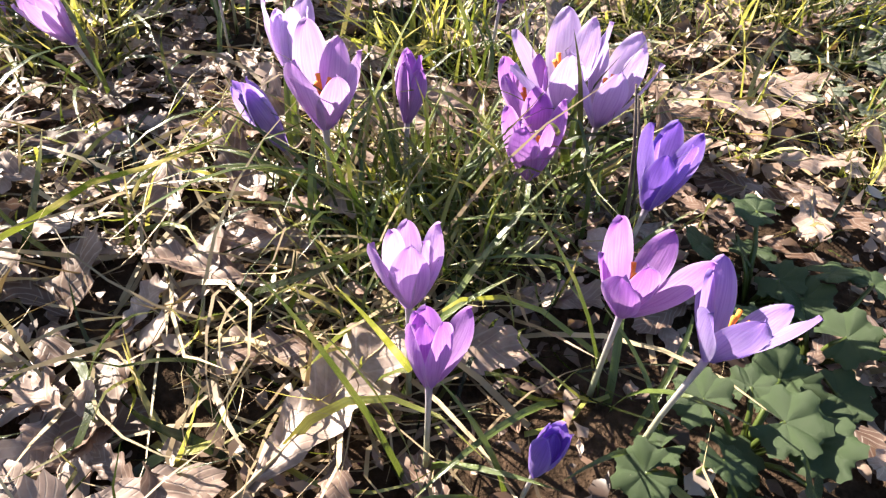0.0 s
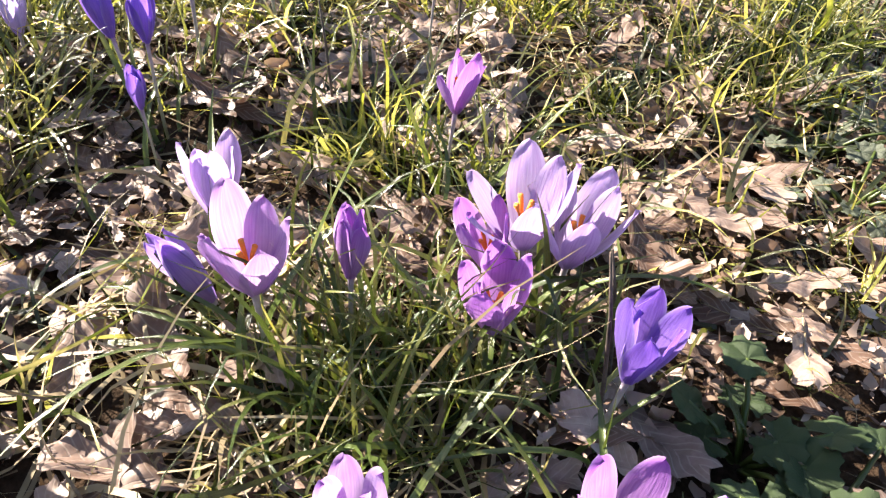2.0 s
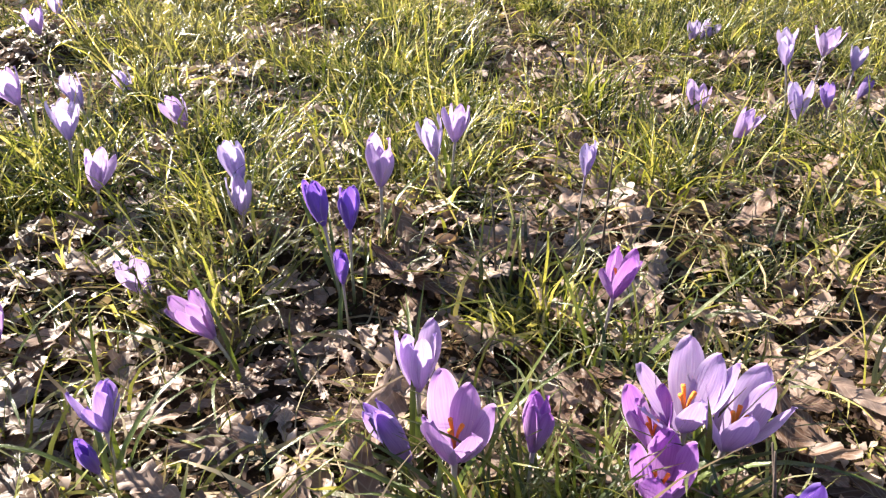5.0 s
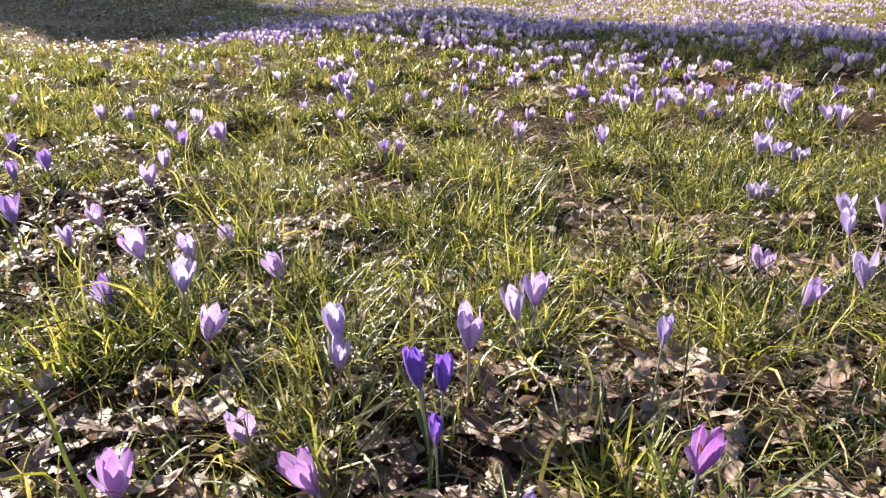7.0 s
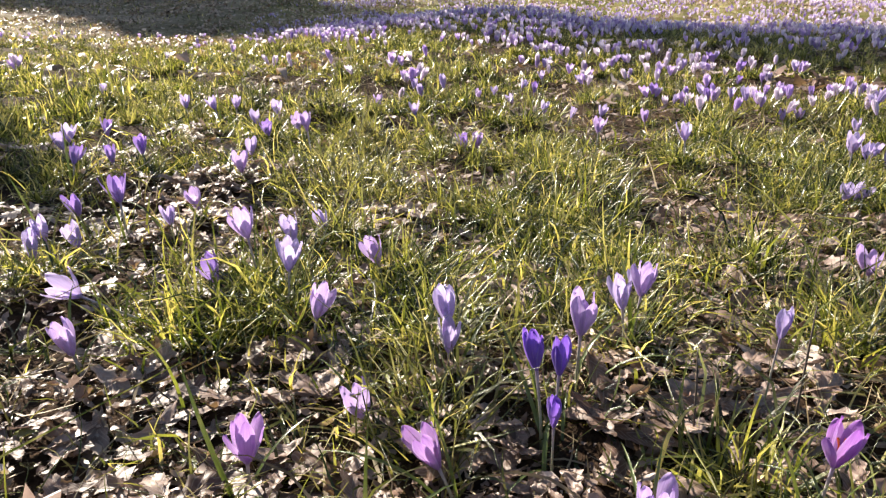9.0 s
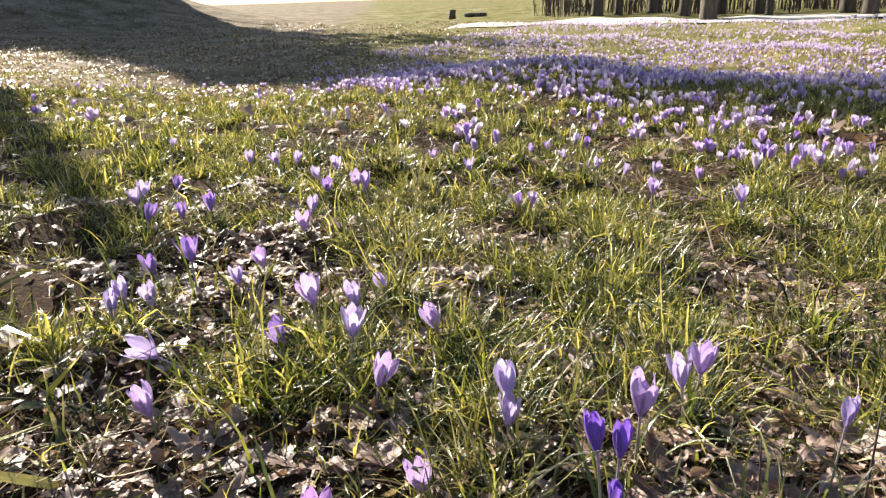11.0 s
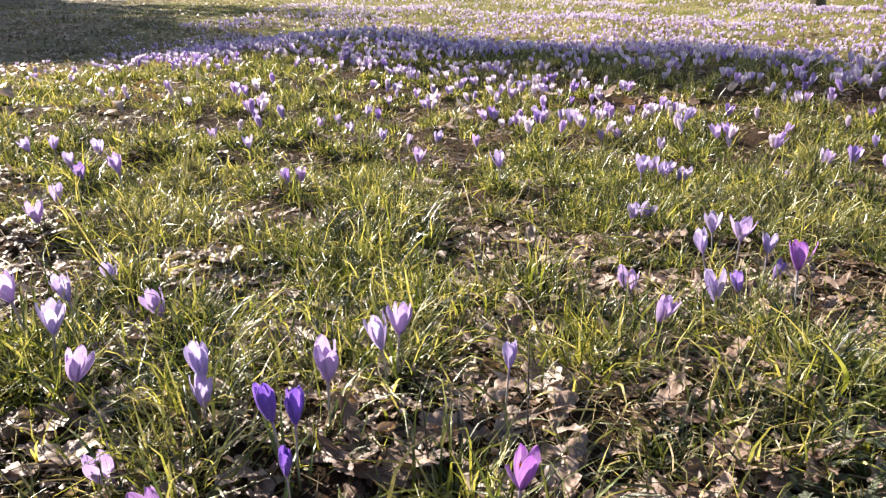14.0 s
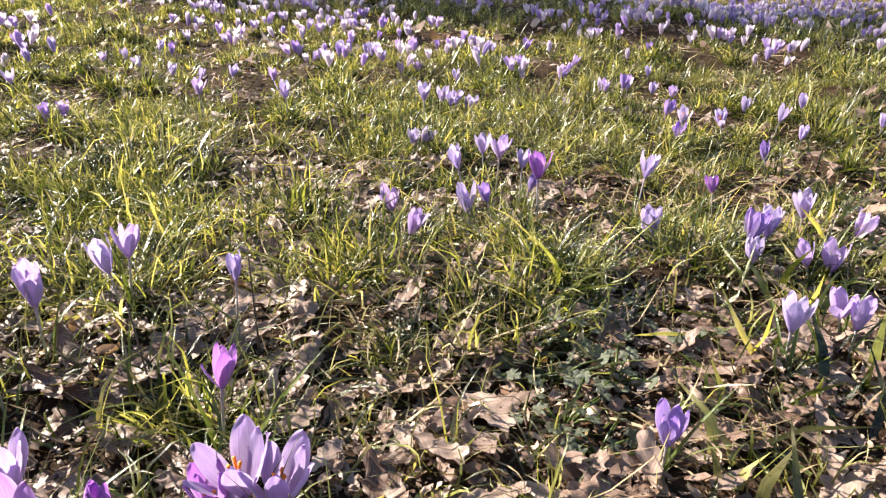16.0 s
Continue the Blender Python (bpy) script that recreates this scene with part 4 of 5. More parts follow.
def herb(x, y, radius, count, spread, rise, label, meshes=HERB_MESHES):
    """A low plant: lobed leaves on thin stalks from one root."""
    root = new("herb")
    gz = float(ground(x, y))
    root.matrix_basis = Matrix.Translation((x, y, gz - 0.002))
    tagged(root, label, "herb", "leafy herbs on the ground")
    for k in range(count):
        a = 2 * math.pi * (k + rh.uniform(-0.3, 0.3)) / count
        d = spread * math.sqrt((k + 0.6) / count) * rh.uniform(0.8, 1.15)
        px, py = d * math.cos(a * 2.4), d * math.sin(a * 2.4)
        pz = float(ground(x + px, y + py)) - gz + rise * rh.uniform(0.5, 1.2)
        rad = radius * rh.uniform(0.75, 1.2)
        face = math.degrees(math.atan2(py, px))
        part("leaf", meshes[k % 4], root, pose(px, py, pz, rh.normal(0, 20), 8 + rh.normal(0, 20), face + rh.normal(0, 25)) @ Matrix.Scale(float(rad), 4))
        v, f = tube([(0, 0, 0), (px * 0.55, py * 0.55, pz * 0.75), (px, py, pz)], [0.0011, 0.0009, 0.0007], 6)
        part("leaf_stalk", mesh_from("leaf_stalk", v, f, CROCUS_LEAF), root)
    return root


def dead_stalk(x, y, h, dx, dy, radius=0.0007):
    """A thin dry upright stalk with a ragged tip."""
    z = float(ground(x, y))
    v, f = tube([(0, 0, -0.004), (dx * 0.3, dy * 0.25, h * 0.35), (dx * 0.6, dy * 0.62, h * 0.7), (dx, dy, h)], [radius * 1.2, radius, radius * 0.9, radius * 0.5], 6)
    ob = new("dead_stalk", mesh_from("dead_stalk", v, f, TWIG))
    ob.matrix_basis = Matrix.Translation((x, y, z))
    return tagged(ob, "thin dark dry stalk standing among the crocuses", "stalk", "dry stalks")


herb(0.110, 0.177, 0.010, 10, 0.028, 0.018, "low plant with lobed dull green leaves")
herb(0.121, 0.149, 0.011, 10, 0.030, 0.02, "low plant with lobed dull green leaves")
herb(0.089, 0.115, 0.0115, 8, 0.027, 0.02, "low plant with hairy lobed green leaves")
herb(0.069, 0.105, 0.011, 5, 0.020, 0.018, "low plant with hairy lobed green leaves")
herb(0.245, 0.388, 0.0068, 11, 0.030, 0.015, "low herb with small greyish green leaves among dead leaves", GREY_MESHES)
herb(0.209, 0.373, 0.0068, 11, 0.030, 0.015, "low herb with small greyish green leaves among dead leaves", GREY_MESHES)
herb(0.264, 0.351, 0.0068, 9, 0.028, 0.015, "low herb with small greyish green leaves among dead leaves", GREY_MESHES)
herb(0.217, 0.313, 0.0068, 11, 0.032, 0.015, "low herb with small greyish green leaves among dead leaves", GREY_MESHES)
herb(0.228, 0.286, 0.0068, 9, 0.028, 0.015, "low herb with small greyish green leaves among dead leaves", GREY_MESHES)
herb(0.299, 0.428, 0.0068, 11, 0.03, 0.013, "low herb with small greyish green leaves among dead leaves", GREY_MESHES)
herb(0.339, 0.386, 0.0064, 7, 0.022, 0.013, "low herb with small greyish green leaves among dead leaves", GREY_MESHES)
herb(0.226, 0.365, 0.0072, 9, 0.032, 0.017, "low herb with small greyish green leaves among dead leaves", GREY_MESHES)
dead_stalk(0.064, 0.187, 0.072, -0.010, 0.005)
dead_stalk(0.071, 0.203, 0.059, -0.010, 0.005)
dead_stalk(-0.031, 0.359, 0.073, -0.004, -0.000)
dead_stalk(0.030, 0.396, 0.083, 0.000, -0.000)

crocus(-0.043, 0.206, 0.052, 0.40, "lilac", 0.02, -0.10, 0.96, 6, 20)
crocus(-0.070, 0.227, 0.024, -0.5, "violet", -0.50, 0.05, 0.92, 3)
crocus(-0.015, 0.216, 0.049, -0.45, "magenta", 0.05, 0.00, 0.74, 3)
crocus(0.038, 0.229, 0.050, 0.55, "pale", -0.12, -0.05, 1.0, 4, 75)
crocus(0.056, 0.226, 0.048, 0.45, "pale", 0.08, -0.05, 0.97, 4, 45)
crocus(0.028, 0.207, 0.034, 0.34, "magenta", -0.08, -0.12, 0.90, 3)
crocus(0.027, 0.225, 0.040, 0.30, "magenta", -0.20, 0.00, 0.78, 1)
crocus(0.065, 0.179, 0.049, 0.24, "deep", 0.12, 0.00, 0.84, 3)
crocus(-0.012, 0.134, 0.061, 0.17, "lilac", 0.0, -0.02, 0.80, 3)
crocus(-0.006, 0.107, 0.055, -0.12, "magenta", 0.00, 0.00, 0.72, 3)
crocus(0.046, 0.130, 0.055, 0.38, "magenta", 0.04, -0.02, 0.82, 4)
crocus(0.065, 0.112, 0.060, 0.78, "violet", 0.22, 0.02, 0.76, 3)
crocus(0.023, 0.095, 0.030, -0.2, "deep", 0.15, 0.00, 0.62, 3)
crocus(0.023, 0.302, 0.061, 0.36, "magenta", 0.10, 0.00, 0.72, 4)
crocus(-0.121, 0.343, 0.064, -0.15, "deep", -0.10, 0.00, 0.72, 2)
crocus(-0.107, 0.347, 0.057, -0.10, "deep", 0.06, 0.00, 0.68, 2)
crocus(-0.108, 0.323, 0.045, -0.3, "deep", 0.00, 0.00, 0.55, 2)
crocus(-0.185, 0.398, 0.051, 0.05, "mauve", -0.12, 0.00, 0.76, 2)
crocus(-0.180, 0.386, 0.032, -0.05, "mauve", 0.06, 0.00, 0.74, 2)
crocus(-0.098, 0.393, 0.053, 0.14, "pale", 0.05, 0.00, 0.83, 3)
crocus(-0.075, 0.454, 0.047, 0.05, "mauve", -0.12, 0.00, 0.80, 2)
crocus(-0.060, 0.464, 0.055, 0.25, "pale", 0.12, 0.00, 0.74, 2)
crocus(0.019, 0.412, 0.062, -0.1, "mauve", 0.08, 0.00, 0.58, 1)
crocus(-0.167, 0.284, 0.036, 0.30, "lilac", -0.45, 0.00, 0.76, 3)
crocus(-0.224, 0.335, 0.020, 0.21, "pale", -0.30, 0.00, 0.7, 1)
crocus(-0.173, 0.213, 0.040, 0.10, "violet", 0.10, 0.00, 0.66, 3)
crocus(-0.179, 0.206, 0.019, -0.3, "deep", -0.10, 0.00, 0.50, 3)
crocus(-0.258, 0.265, 0.040, 0.12, "lilac", 0.05, 0.00, 0.78, 3)
crocus(-0.060, 0.243, 0.042, 0.05, "pale", 0.02, 0.00, 0.82, 2)
crocus(-0.372, 0.482, 0.066, 0.12, "pale", -0.08, -0.12, 0.80, 2)
crocus(-0.323, 0.460, 0.050, 0.18, "mauve", 0.07, 0.18, 0.77, 2)
crocus(-0.348, 0.515, 0.056, 0.20, "mauve", -0.09, -0.13, 0.73, 2)
crocus(-0.279, 0.411, 0.035, 0.05, "pale", 0.26, 0.04, 0.77, 2)
crocus(-0.403, 0.473, 0.025, 0.03, "violet", -0.55, 0.26, 0.8, 2)
crocus(-0.283, 0.538, 0.029, 0.12, "pale", -0.28, -0.01, 0.73, 2)
crocus(-0.479, 0.400, 0.026, 0.36, "mauve", -1.60, -0.08, 0.80, 1, None, (-0.395, 0.408))
crocus(-0.427, 0.337, 0.022, 0.26, "pale", -0.26, -0.01, 0.77, 2)
crocus(-0.559, 0.456, 0.034, 0.14, "mauve", -0.03, 0.13, 0.77, 2)
crocus(-0.557, 0.467, 0.044, 0.07, "mauve", -0.04, -0.16, 0.69, 2)
crocus(-0.555, 0.499, 0.037, 0.14, "mauve", -0.21, 0.00, 0.69, 2)
crocus(-0.595, 0.552, 0.034, 0.11, "violet", -0.05, -0.17, 0.69, 2)
crocus(-0.521, 0.637, 0.022, 0.29, "pale", -0.17, -0.22, 0.73, 2)
crocus(-0.571, 0.585, 0.049, 0.39, "violet", -0.18, 0.19, 0.84, 2)
crocus(-0.364, 0.611, 0.027, -0.03, "mauve", -0.32, 0.04, 0.62, 1)
crocus(-0.510, 0.578, 0.027, -0.14, "mauve", 0.01, 0.01, 0.62, 1)
crocus(-0.705, 0.806, 0.041, 0.13, "violet", -0.04, -0.04, 0.77, 1)
crocus(-0.732, 0.778, 0.034, -0.03, "violet", -0.19, 0.12, 0.77, 1)
crocus(-0.826, 0.798, 0.034, 0.31, "mauve", -0.05, -0.13, 0.77, 1)
crocus(-0.740, 0.726, 0.034, 0.26, "violet", 0.09, 0.39, 0.77, 1)
crocus(-0.836, 0.829, 0.041, 0.16, "mauve", 0.14, 0.13, 0.77, 1)
crocus(-0.845, 0.918, 0.037, 0.17, "violet", -0.01, 0.22, 0.77, 1)
crocus(-0.531, 0.759, 0.039, 0.31, "pale", 0.03, -0.00, 0.77, 1)
crocus(-0.524, 0.940, 0.067, 0.22, "pale", -0.06, -0.02, 0.84, 1)
crocus(-0.869, 1.164, 0.034, 0.27, "mauve", 0.02, -0.14, 0.77, 1)
crocus(-0.826, 1.186, 0.034, 0.36, "mauve", -0.21, -0.19, 0.77, 1)
crocus(-0.801, 1.229, 0.034, 0.13, "mauve", 0.15, -0.06, 0.77, 1)
crocus(-0.713, 1.221, 0.037, 0.31, "mauve", -0.18, 0.07, 0.84, 1)
crocus(-0.679, 1.075, 0.034, 0.12, "mauve", -0.20, 0.10, 0.77, 1)
crocus(-0.626, 1.012, 0.034, 0.17, "violet", -0.05, -0.00, 0.77, 1)
crocus(-1.114, 1.253, 0.034, 0.17, "mauve", -0.01, 0.21, 0.77, 1)
crocus(0.015, 1.102, 0.059, 0.29, "mauve", -0.06, 0.04, 0.84, 1)
crocus(-0.031, 1.503, 0.034, 0.23, "pale", -0.08, -0.12, 0.77, 1)
crocus(-0.113, 1.104, 0.065, 0.27, "pale", 0.03, -0.06, 0.77, 1)
crocus(-0.179, 1.529, 0.034, 0.09, "mauve", 0.30, 0.08, 0.77, 1)
crocus(-0.117, 1.553, 0.034, 0.20, "mauve", 0.28, 0.06, 0.77, 1)
crocus(-0.301, 1.871, 0.041, 0.22, "violet", 0.15, 0.00, 0.84, 1)
crocus(-0.318, 2.185, 0.048, 0.27, "mauve", -0.10, -0.16, 0.84, 1)
crocus(-0.241, 1.556, 0.034, 0.17, "mauve", 0.17, -0.05, 0.77, 1)
crocus(-0.337, 1.912, 0.041, 0.29, "mauve", 0.30, -0.19, 0.77, 1)
crocus(0.287, 1.615, 0.034, 0.19, "pale", -0.05, -0.17, 0.77, 1)
crocus(0.128, 1.857, 0.034, 0.17, "mauve", -0.00, 0.07, 0.77, 1)
crocus(0.183, 1.866, 0.034, 0.23, "mauve", 0.01, 0.12, 0.77, 1)
crocus(0.066, 1.826, 0.034, 0.31, "pale", 0.14, 0.07, 0.77, 1)
crocus(0.235, 2.120, 0.034, 0.22, "violet", 0.29, 0.10, 0.77, 1)
crocus(0.285, 1.230, 0.037, 0.37, "mauve", 0.11, -0.15, 0.84, 1)
crocus(0.305, 1.199, 0.034, 0.39, "mauve", 0.13, 0.10, 0.77, 1)
crocus(0.328, 1.179, 0.034, 0.41, "mauve", 0.00, -0.23, 0.77, 1)
crocus(0.217, 0.940, 0.020, 0.37, "mauve", 0.57, -0.17, 0.77, 1)
crocus(0.328, 2.050, 0.034, 0.11, "pale", 0.01, -0.29, 0.77, 1)
crocus(0.382, 1.943, 0.034, 0.14, "violet", -0.08, 0.25, 0.77, 1)
crocus(0.524, 1.876, 0.034, 0.30, "mauve", -0.04, -0.04, 0.77, 1)
crocus(-0.309, 1.023, 0.034, 0.29, "violet", -0.15, 0.04, 0.77, 1)
crocus(-0.292, 1.048, 0.034, 0.18, "pale", 0.10, -0.15, 0.77, 1)
crocus(-0.587, 1.446, 0.034, 0.22, "pale", 0.02, -0.11, 0.77, 1)
crocus(-0.481, 1.352, 0.034, 0.34, "mauve", -0.27, 0.31, 0.77, 1)
crocus(-0.391, 1.780, 0.034, 0.37, "mauve", -0.16, 0.15, 0.77, 1)
crocus(-0.331, 1.637, 0.034, 0.24, "mauve", -0.38, -0.09, 0.77, 1)
crocus(-0.420, 1.703, 0.034, 0.25, "pale", 0.10, -0.02, 0.77, 1)
crocus(0.277, 0.848, 0.044, 0.49, "mauve", -0.01, 0.30, 0.77, 1)
crocus(0.272, 0.730, 0.064, 0.47, "pale", 0.02, -0.15, 0.8, 1)
crocus(0.208, 0.658, 0.076, 0.08, "mauve", -0.26, -0.09, 0.73, 1)
crocus(0.294, 0.713, 0.056, 0.17, "mauve", 0.08, 0.16, 0.69, 1)
crocus(0.280, 0.610, 0.088, 0.07, "magenta", -0.04, 0.08, 0.84, 1)
crocus(0.303, 0.702, 0.034, -0.16, "violet", 0.30, -0.00, 0.62, 1)
crocus(0.211, 0.618, 0.042, 0.04, "mauve", -0.17, 0.23, 0.88, 2)
crocus(0.228, 0.605, 0.057, 0.00, "violet", -0.24, -0.09, 0.62, 1)
crocus(0.155, 0.568, 0.035, 0.26, "pale", 0.29, -0.16, 0.8, 2)
crocus(0.140, 0.649, 0.022, 0.38, "pale", -0.17, -0.11, 0.77, 1)
crocus(0.424, 0.672, 0.068, 0.27, "mauve", 0.28, 0.28, 0.8, 2)
crocus(0.386, 0.567, 0.037, 0.13, "mauve", 0.05, 0.18, 0.77, 2)
crocus(0.225, 1.031, 0.072, 0.33, "mauve", -0.02, -0.14, 0.8, 1)
crocus(0.292, 1.190, 0.034, 0.19, "mauve", -0.01, 0.44, 0.69, 1)
crocus(0.322, 1.184, 0.031, 0.13, "mauve", 0.20, 0.21, 0.62, 1)
crocus(0.565, 1.405, 0.053, 0.27, "pale", 0.19, -0.35, 0.84, 1)
crocus(0.676, 1.645, 0.044, 0.18, "pale", 0.14, -0.38, 0.77, 1)
crocus(0.512, 1.220, 0.027, 0.19, "mauve", 0.17, -0.04, 0.69, 1)
crocus(0.682, 1.339, 0.034, 0.51, "mauve", -0.06, -0.09, 0.84, 1)
crocus(0.637, 1.343, 0.034, 0.16, "pale", 0.07, -0.04, 0.69, 1)
crocus(0.808, 1.520, 0.034, 0.17, "mauve", -0.01, 0.21, 0.69, 1)
crocus(0.198, 0.930, 0.027, 0.23, "mauve", 0.10, -0.02, 0.77, 1)
crocus(0.244, 1.563, 0.041, 0.09, "pale", -0.11, 0.10, 0.69, 1)
crocus(0.294, 2.119, 0.041, 0.09, "pale", -0.14, -0.26, 0.77, 1)
crocus(0.515, 1.888, 0.034, 0.18, "mauve", -0.05, -0.06, 0.77, 1)
crocus(0.627, 1.913, 0.034, 0.53, "violet", 0.05, 0.05, 0.92, 1)
crocus(0.970, 2.100, 0.027, 0.58, "pale", 0.15, 0.21, 0.92, 1)
crocus(0.941, 1.817, 0.034, 0.24, "violet", -0.05, -0.01, 0.77, 1)
crocus(0.347, 1.439, 0.034, 0.29, "mauve", -0.05, 0.09, 0.77, 1)
crocus(-0.604, 1.075, 0.041, 0.48, "pale", -0.13, -0.28, 0.84, 1)
crocus(-0.588, 0.888, 0.034, 0.04, "mauve", 0.00, 0.11, 0.77, 1)
crocus(0.465, 0.527, 0.044, 0.32, "violet", 0.18, 0.12, 0.92, 2)
crocus(0.485, 0.534, 0.044, 0.19, "mauve", 0.04, 0.02, 0.92, 1)
crocus(0.451, 0.499, 0.034, 0.17, "mauve", -0.04, -0.18, 0.77, 1)
crocus(0.546, 0.570, 0.041, 0.27, "mauve", -0.01, 0.01, 0.84, 2)
crocus(0.490, 0.484, 0.034, 0.18, "pale", -0.38, 0.08, 0.69, 2)
crocus(0.513, 0.477, 0.037, 0.13, "pale", -0.05, 0.01, 0.84, 2)
crocus(0.585, 0.532, 0.034, 0.26, "pale", 0.43, -0.11, 0.77, 2)
crocus(0.387, 0.353, 0.041, 0.26, "mauve", -0.04, 0.03, 0.77, 3)
crocus(0.447, 0.382, 0.034, 0.22, "pale", -0.40, -0.24, 0.77, 2)
crocus(0.455, 0.371, 0.031, 0.14, "pale", 0.13, 0.19, 0.77, 2)
crocus(0.254, 0.259, 0.037, 0.06, "violet", -0.06, -0.10, 0.77, 3)
crocus(0.379, 0.567, 0.037, 0.21, "mauve", 0.14, -0.03, 0.73, 2)
crocus(0.670, 1.123, 0.041, 0.24, "violet", 0.33, -0.03, 0.84, 1)
crocus(0.656, 1.043, 0.037, 0.28, "mauve", -0.17, -0.22, 0.84, 1)
crocus(0.609, 0.965, 0.031, 0.18, "violet", -0.12, -0.21, 0.84, 1)
crocus(0.699, 1.005, 0.037, 0.29, "mauve", -0.42, -0.21, 0.84, 1)
crocus(0.833, 1.152, 0.041, 0.24, "mauve", 0.17, 0.08, 0.84, 1)
crocus(0.839, 1.050, 0.037, 0.15, "mauve", 0.28, 0.09, 0.84, 1)
crocus(0.895, 1.084, 0.041, 0.09, "mauve", -0.20, -0.01, 0.77, 1)
crocus(0.830, 0.978, 0.034, 0.20, "mauve", -0.11, -0.11, 0.77, 1)
crocus(0.662, 0.818, 0.034, -0.06, "violet", -0.05, 0.14, 0.77, 1)
crocus(0.531, 0.717, 0.027, 0.08, "magenta", -0.03, 0.30, 0.62, 1)
crocus(0.664, 1.313, 0.041, 0.49, "violet", 0.19, 0.18, 0.92, 1)
crocus(0.637, 1.363, 0.034, 0.19, "mauve", 0.12, -0.22, 0.77, 1)
crocus(0.724, 1.310, 0.034, 0.11, "mauve", -0.06, -0.25, 0.77, 1)
crocus(0.741, 1.259, 0.034, 0.16, "pale", -0.20, -0.27, 0.77, 1)
crocus(0.989, 0.997, 0.034, 0.14, "mauve", -0.01, -0.11, 0.77, 1)


# grass that hides the feet of the crocuses
feet = np.array([p for p in FEET if p[1] > 0.42])
root, heart, vigour = tussocks(rc, feet, 0.008, 0.018, 26)
n = len(root)
blades("grass_round_crocuses", rc, root, (rc.gamma(5, 0.006, n) + 0.012) * vigour, rc.uniform(0.0011, 0.0028, n), rc.uniform(0.05, 0.9, n), GRASS,
       "short grass round the stalks of the crocuses", "grass", 5, 1.8, heart=heart)


# crocuses too many to count, out over the meadow
def far_crocuses(name, rng, xy, label, tones, big=1.0, petals=6):
    for tone, share in tones:
        pick = xy[rng.uniform(0, 1, len(xy)) < share] if share < 1 else xy
        n = len(pick)
        az0 = rng.uniform(0, 6.28, n)
        verts, faces = [], []
        g = ground(pick[:, 0], pick[:, 1])
        hh, sz = rng.uniform(0.02, 0.045, n), rng.uniform(0.7, 1.0, n) * big
        op = rng.uniform(0.0, 0.5, n)
        lx, ly = rng.normal(0, 0.22, n), rng.normal(0, 0.22, n)
        prof_s = np.array([0, 0.35, 0.72, 1.0] if petals == 6 else [0, 0.6, 1.0])
        wid = np.array([0.0014, 0.0056, 0.0066, 0.0008] if petals == 6 else [0.0018, 0.0066, 0.0008]) * 6 / petals
        rows = len(prof_s)
        allv = []
        for k in range(petals):
            a = az0 + k * 2 * math.pi / petals
            for i in range(rows):
                rr = (0.002 + prof_s[i] * (0.008 + 0.016 * op) - (0.007 * prof_s[i] ** 3) * (1 - op)) * sz
                zz = BLOOM * prof_s[i] * (1 - 0.25 * op * prof_s[i]) * sz
                for sgn in (-1, 1):
                    px = rr * np.cos(a) - sgn * wid[i] * sz * np.sin(a)
                    py = rr * np.sin(a) + sgn * wid[i] * sz * np.cos(a)
                    allv.append(np.stack([pick[:, 0] + px + lx * (zz + hh), pick[:, 1] + py + ly * (zz + hh), g + hh + zz], -1))
        V = np.stack(allv, 1).reshape(-1, 3)
        f = []
        for k in range(petals):
            for i in range(rows - 1):
                b = (k * rows + i) * 2
                f.append((b, b + 1, b + 3, b + 2))
        F = (np.array(f)[None] + (np.arange(n) * petals * rows * 2)[:, None, None]).reshape(-1, 4)
        uv = np.tile(np.array([(s, q) for _ in range(petals) for s in prof_s for q in (0.0, 1.0)]), (n, 1))
        tagged(new(name, mesh_from(name, V, F, PETALS[tone], uv)), label % LABELS[tone].replace("crocus", "").strip(), "crocuses", kind="stuff")


rf = np.random.default_rng(51)


def thin_west(p):
    """Few crocuses grow towards the slope."""
    keep = np.clip((p[:, 0] / p[:, 1] + 0.60) / 0.25, 0.05, 1)
    return p[rf.uniform(0, 1, len(p)) < keep]


field = thin_west(np.concatenate([clumpy(rf, 260, -2.2, 2.4, 1.55, 2.4, 0.6, 2.0, 26), clumpy(rf, 1500, -4.0, 4.5, 2.2, 5.0, 0.9, 1.6, 16)]))
far_crocuses("crocus_drift", rf, field, "%s crocuses scattered in the meadow", (("white", 0.6), ("pale", 0.3), ("mauve", 0.14), ("violet", 0.05)))
field = thin_west(np.concatenate([clumpy(rf, 2600, -3.5, 4.0, 3.0, 6.5, 1.2, 1.0, 27), clumpy(rf, 6000, -4.5, 8.0, 4.2, 11.0, 1.6, 1.0, 17)]))
far_crocuses("crocus_carpet", rf, field, "%s crocuses in a dense carpet", (("white", 0.66), ("pale", 0.26), ("mauve", 0.20), ("violet", 0.10)), 0.92, 5)
field = thin_west(clumpy(rf, 6000, -4.0, 15.0, 9.0, 20.0, 2.5, 0.9, 18))
far_crocuses("crocus_carpet", rf, field, "%s crocuses in dense drifts over the lawn", (("white", 0.85), ("pale", 0.2)), 1.4, 4)


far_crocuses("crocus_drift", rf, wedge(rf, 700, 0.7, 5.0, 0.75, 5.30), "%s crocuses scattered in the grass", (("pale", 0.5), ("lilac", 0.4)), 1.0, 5)

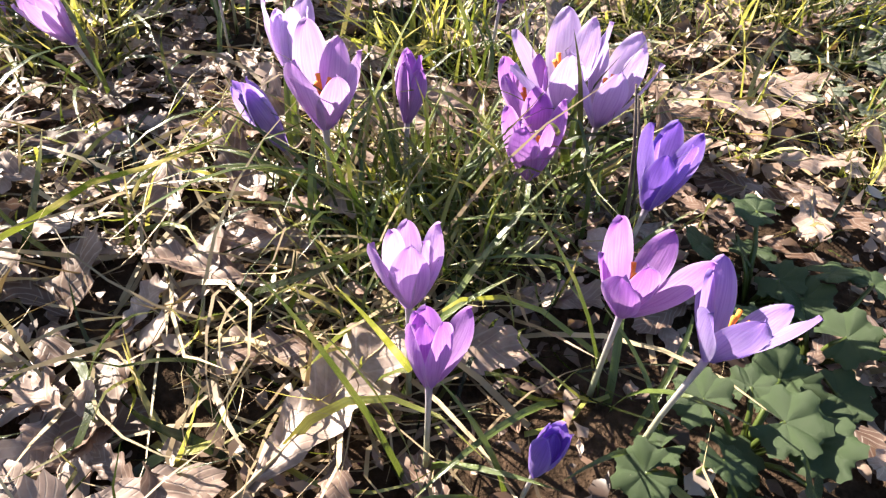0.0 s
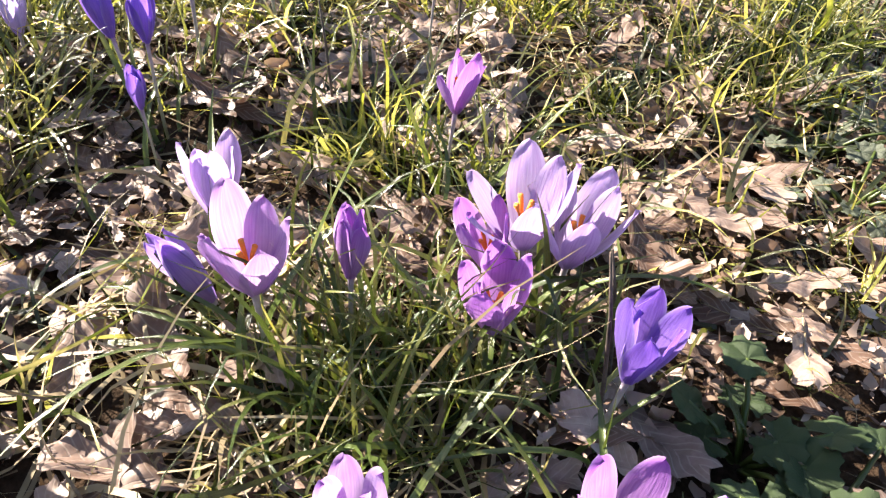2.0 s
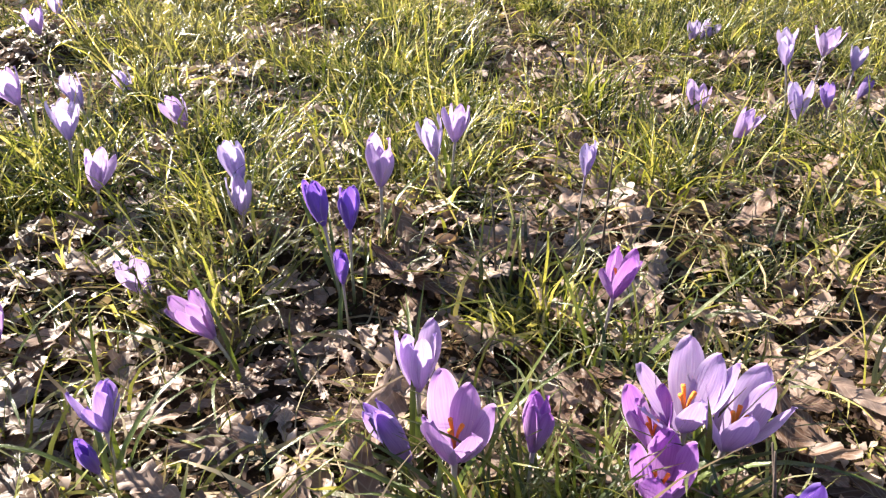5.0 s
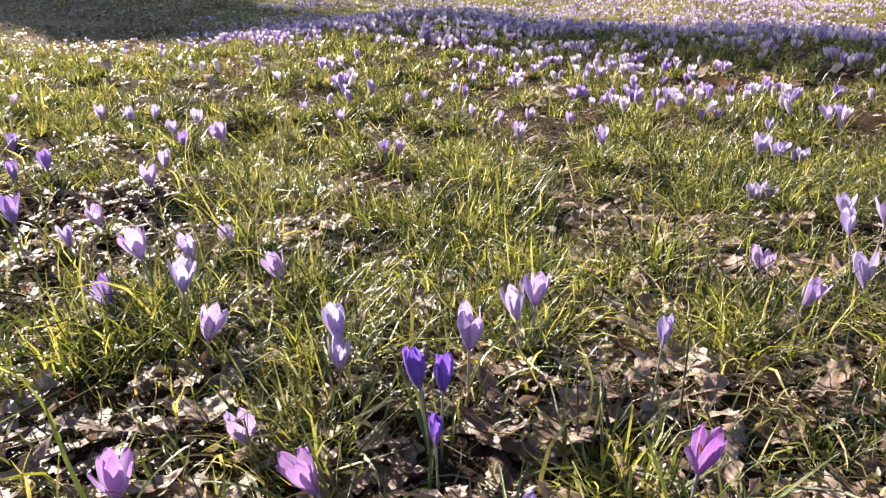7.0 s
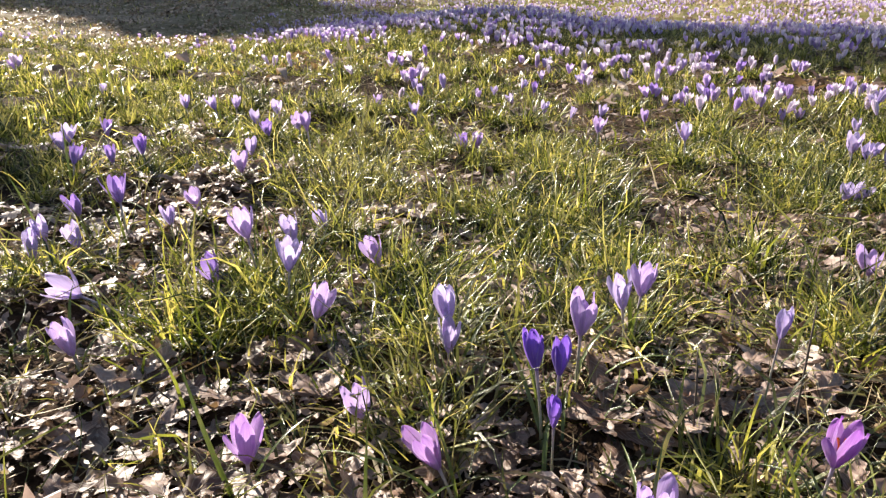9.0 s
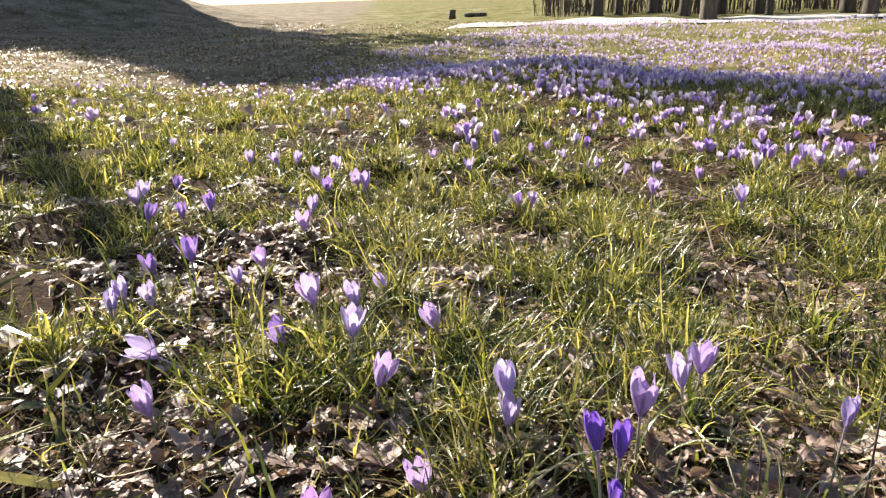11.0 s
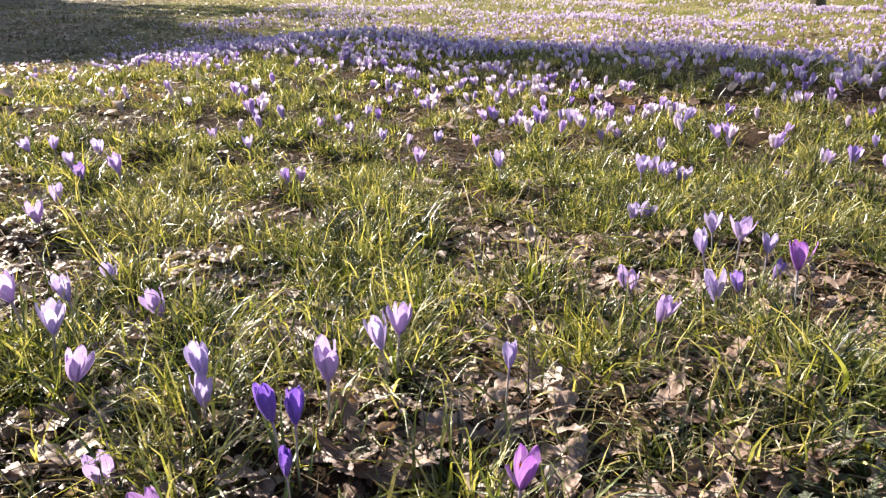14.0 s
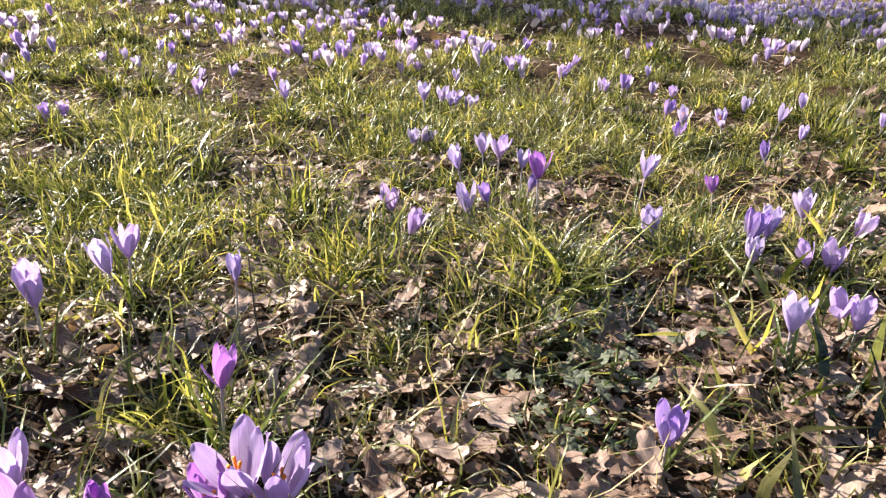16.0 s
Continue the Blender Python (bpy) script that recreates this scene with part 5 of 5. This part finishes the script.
# ---- trees ----
def bare_tree(x, y, height, radius, seed, lean=(0.0, 0.0), limbs=9, spread=1.0, label="bare dark-barked tree in the meadow"):
    """A leafless tree: tapered trunk with a flared foot, limbs and twigs."""
    r = np.random.default_rng(seed)
    root = new("tree")
    root.matrix_basis = Matrix.Translation((x, y, float(ground(x, y)) - 0.05))
    tagged(root, label, "tree", "bare trees")
    pts, rad = [], []
    for i in range(9):
        t = i / 8
        pts.append(Vector((lean[0] * t * height + r.normal(0, 0.02) * t * height * 0.3, lean[1] * t * height + r.normal(0, 0.02) * t * height * 0.3, t * height)))
        rad.append(radius * (1 - 0.85 * t))
    pts.insert(1, pts[0].lerp(pts[1], 0.12))
    rad.insert(1, radius * 1.02)
    rad[0] = radius * 1.35
    v, f = tube(pts, rad, 14)
    part("trunk", mesh_from("trunk", v, f, BARK), root)
    for k in range(limbs):
        t = 0.3 + 0.65 * (k + r.uniform(0, 1)) / limbs
        p = Vector(np.array([np.interp(t * 8, range(9), [pts[j if j == 0 else j + 1][a] for j in range(9)]) for a in range(3)]))
        az, el = r.uniform(0, 6.28), r.uniform(0.3, 0.9)
        ln = height * (1 - t * 0.7) * r.uniform(0.25, 0.45) * spread
        verts, faces = [], []
        def bough(q, az, el, ln, rr, depth):
            d = Vector((math.cos(az) * math.cos(el), math.sin(az) * math.cos(el), math.sin(el)))
            a = [q, q + d * ln * 0.5 + Vector((0, 0, 0.05 * ln)), q + d * ln + Vector((0, 0, 0.2 * ln))]
            vv, ff = tube(a, [rr * 1.1, rr * 0.75, rr * 0.3], 4)
            faces.extend(tuple(i + len(verts) for i in w) for w in ff)
            verts.extend(vv)
            if depth:
                for _ in range(4):
                    s = r.uniform(0.35, 0.95)
                    bough(a[0].lerp(a[2], s), az + r.normal(0, 0.8), el + r.normal(0.1, 0.4), ln * r.uniform(0.3, 0.6), rr * 0.45, depth - 1)
        bough(p, az, el, ln, radius * 0.45 * (1 - t * 0.6), 2)
        part("limb", mesh_from("limb", verts, faces, BARK), root)
    return root


bare_tree(5.05, 9.45, 7.0, 0.105, 61, (-0.10, 0.02))
bare_tree(5.04, 11.9, 6.5, 0.115, 62, (-0.12, 0.0))
bare_tree(4.6, 14.8, 7.0, 0.11, 63, (-0.05, 0.0))
bare_tree(4.9, 18.1, 7.0, 0.125, 64, (-0.03, 0.0))


def sunward_tree(off, run, height, radius, seed, limbs, spread, label):
    """A tree that stands off metres beside the sun's line through the start, run metres along it."""
    return bare_tree(0.61 * off - 0.80 * run, 0.79 * off + 0.60 * run, height, radius, seed, (0.0, 0.0), limbs, spread, label)


for k, (off, h, r) in enumerate(((2.35, 14.6, 0.34), (2.7, 15.6, 0.42), (3.05, 16.8, 0.46), (3.4, 17.2, 0.40), (3.75, 17.6, 0.48), (4.15, 16.6, 0.42), (4.55, 15.6, 0.46), (4.95, 14.6, 0.40))):
    sunward_tree(off, 33.0 + k % 2, h, r, 70 + k, 28, 0.24, "tall bare tree that shades the meadow")
# out of view, added only to throw shade on the near western grass
sunward_tree(0.125, 9.0, 4.8, 0.24, 85, 40, 0.17, "slender unseen bare tree added to shade the meadow")
rs = np.random.default_rng(91)
for k in range(24):
    off, run = 2.4 + 5.9 * k / 23 + rs.normal(0, 0.12), 33.0 + 1.6 * (k % 3) + rs.normal(0, 0.4)
    sunward_tree(float(off), float(run), float(rs.uniform(10.8, 12.6)), float(rs.uniform(0.26, 0.40)), 170 + k, 12, 0.45, "bare tree on the shaded slope")
for k in range(7):
    off, run = 1.2 + 1.3 * k / 6, 33.0 + rs.normal(0, 0.6)
    sunward_tree(float(off), float(run), float(rs.uniform(5.6, 6.4)), float(rs.uniform(0.18, 0.30)), 190 + k, 12, 0.5, "bare tree on the shaded slope")
rw = np.random.default_rng(81)
for k in range(26):
    bare_tree(float(-3 + k * 0.9 + rw.normal(0, 0.5)), float(24 + rw.normal(0, 1.5)), float(rw.uniform(7, 10)), float(rw.uniform(0.1, 0.26)), 100 + k, (float(rw.normal(0, 0.03)), 0), 4, 1.0, "bare tree at the edge of the wood")


def far_sheet(name, x0, x1, y0, y1, mat, label, lift=0.02, n=40):
    xs, ys = np.linspace(x0, x1, n), np.linspace(y0, y1, 8)
    X, Y = np.meshgrid(xs, ys)
    Y = Y + 0.6 * np.sin(X * 0.25)
    v = np.stack([X, Y, ground(X, Y) + lift], -1).reshape(-1, 3)
    return tagged(new(name, mesh_from(name, v, grid_faces(8, n), mat)), label, "path", kind="structure")


far_sheet("path", -6.2, 18, 19.0, 22.5, SANDPATH, "pale sunlit gravel path across the park")

# thicket of thin stems between the trunks of the wood
n = 2600
thicket = np.stack([rw.uniform(-5, 26, n), rw.uniform(25.5, 31, n)], -1)
blades("thicket", rw, thicket, rw.uniform(1.2, 3.2, n), rw.uniform(0.02, 0.06, n), rw.uniform(0.0, 0.35, n), TWIG, "leafless brown brushwood under the far trees", "brushwood", 3, 0.3)


def stump(x, y, radius, height):
    z = float(ground(x, y))
    v, f = tube([(0, 0, -0.05), (0, 0, height * 0.3), (0.02, 0, height * 0.9), (0.02, 0, height)], [radius * 1.25, radius, radius * 0.95, radius * 0.7], 12)
    ob = new("tree_stump", mesh_from("tree_stump", v, f, BARK))
    ob.matrix_basis = Matrix.Translation((x, y, z))
    return tagged(ob, "dark low tree stump on the sunny lawn", "tree stump")


def log(x, y, length, radius, turn):
    z = float(ground(x, y))
    pts = [(length * (k / 6 - 0.5), 0.02 * math.sin(k), radius * 0.9) for k in range(7)]
    v, f = tube(pts, [radius * q for q in (0.8, 1.0, 1.02, 0.98, 1.0, 0.95, 0.75)], 10)
    ob = new("log", mesh_from("log", v, f, BARK))
    ob.matrix_basis = pose(x, y, z, 0, 0, turn)
    return tagged(ob, "dark fallen log lying on the lawn", "log")


stump(-8.2, 26.5, 0.13, 0.34)
log(-7.4, 26.9, 0.85, 0.08, 4)
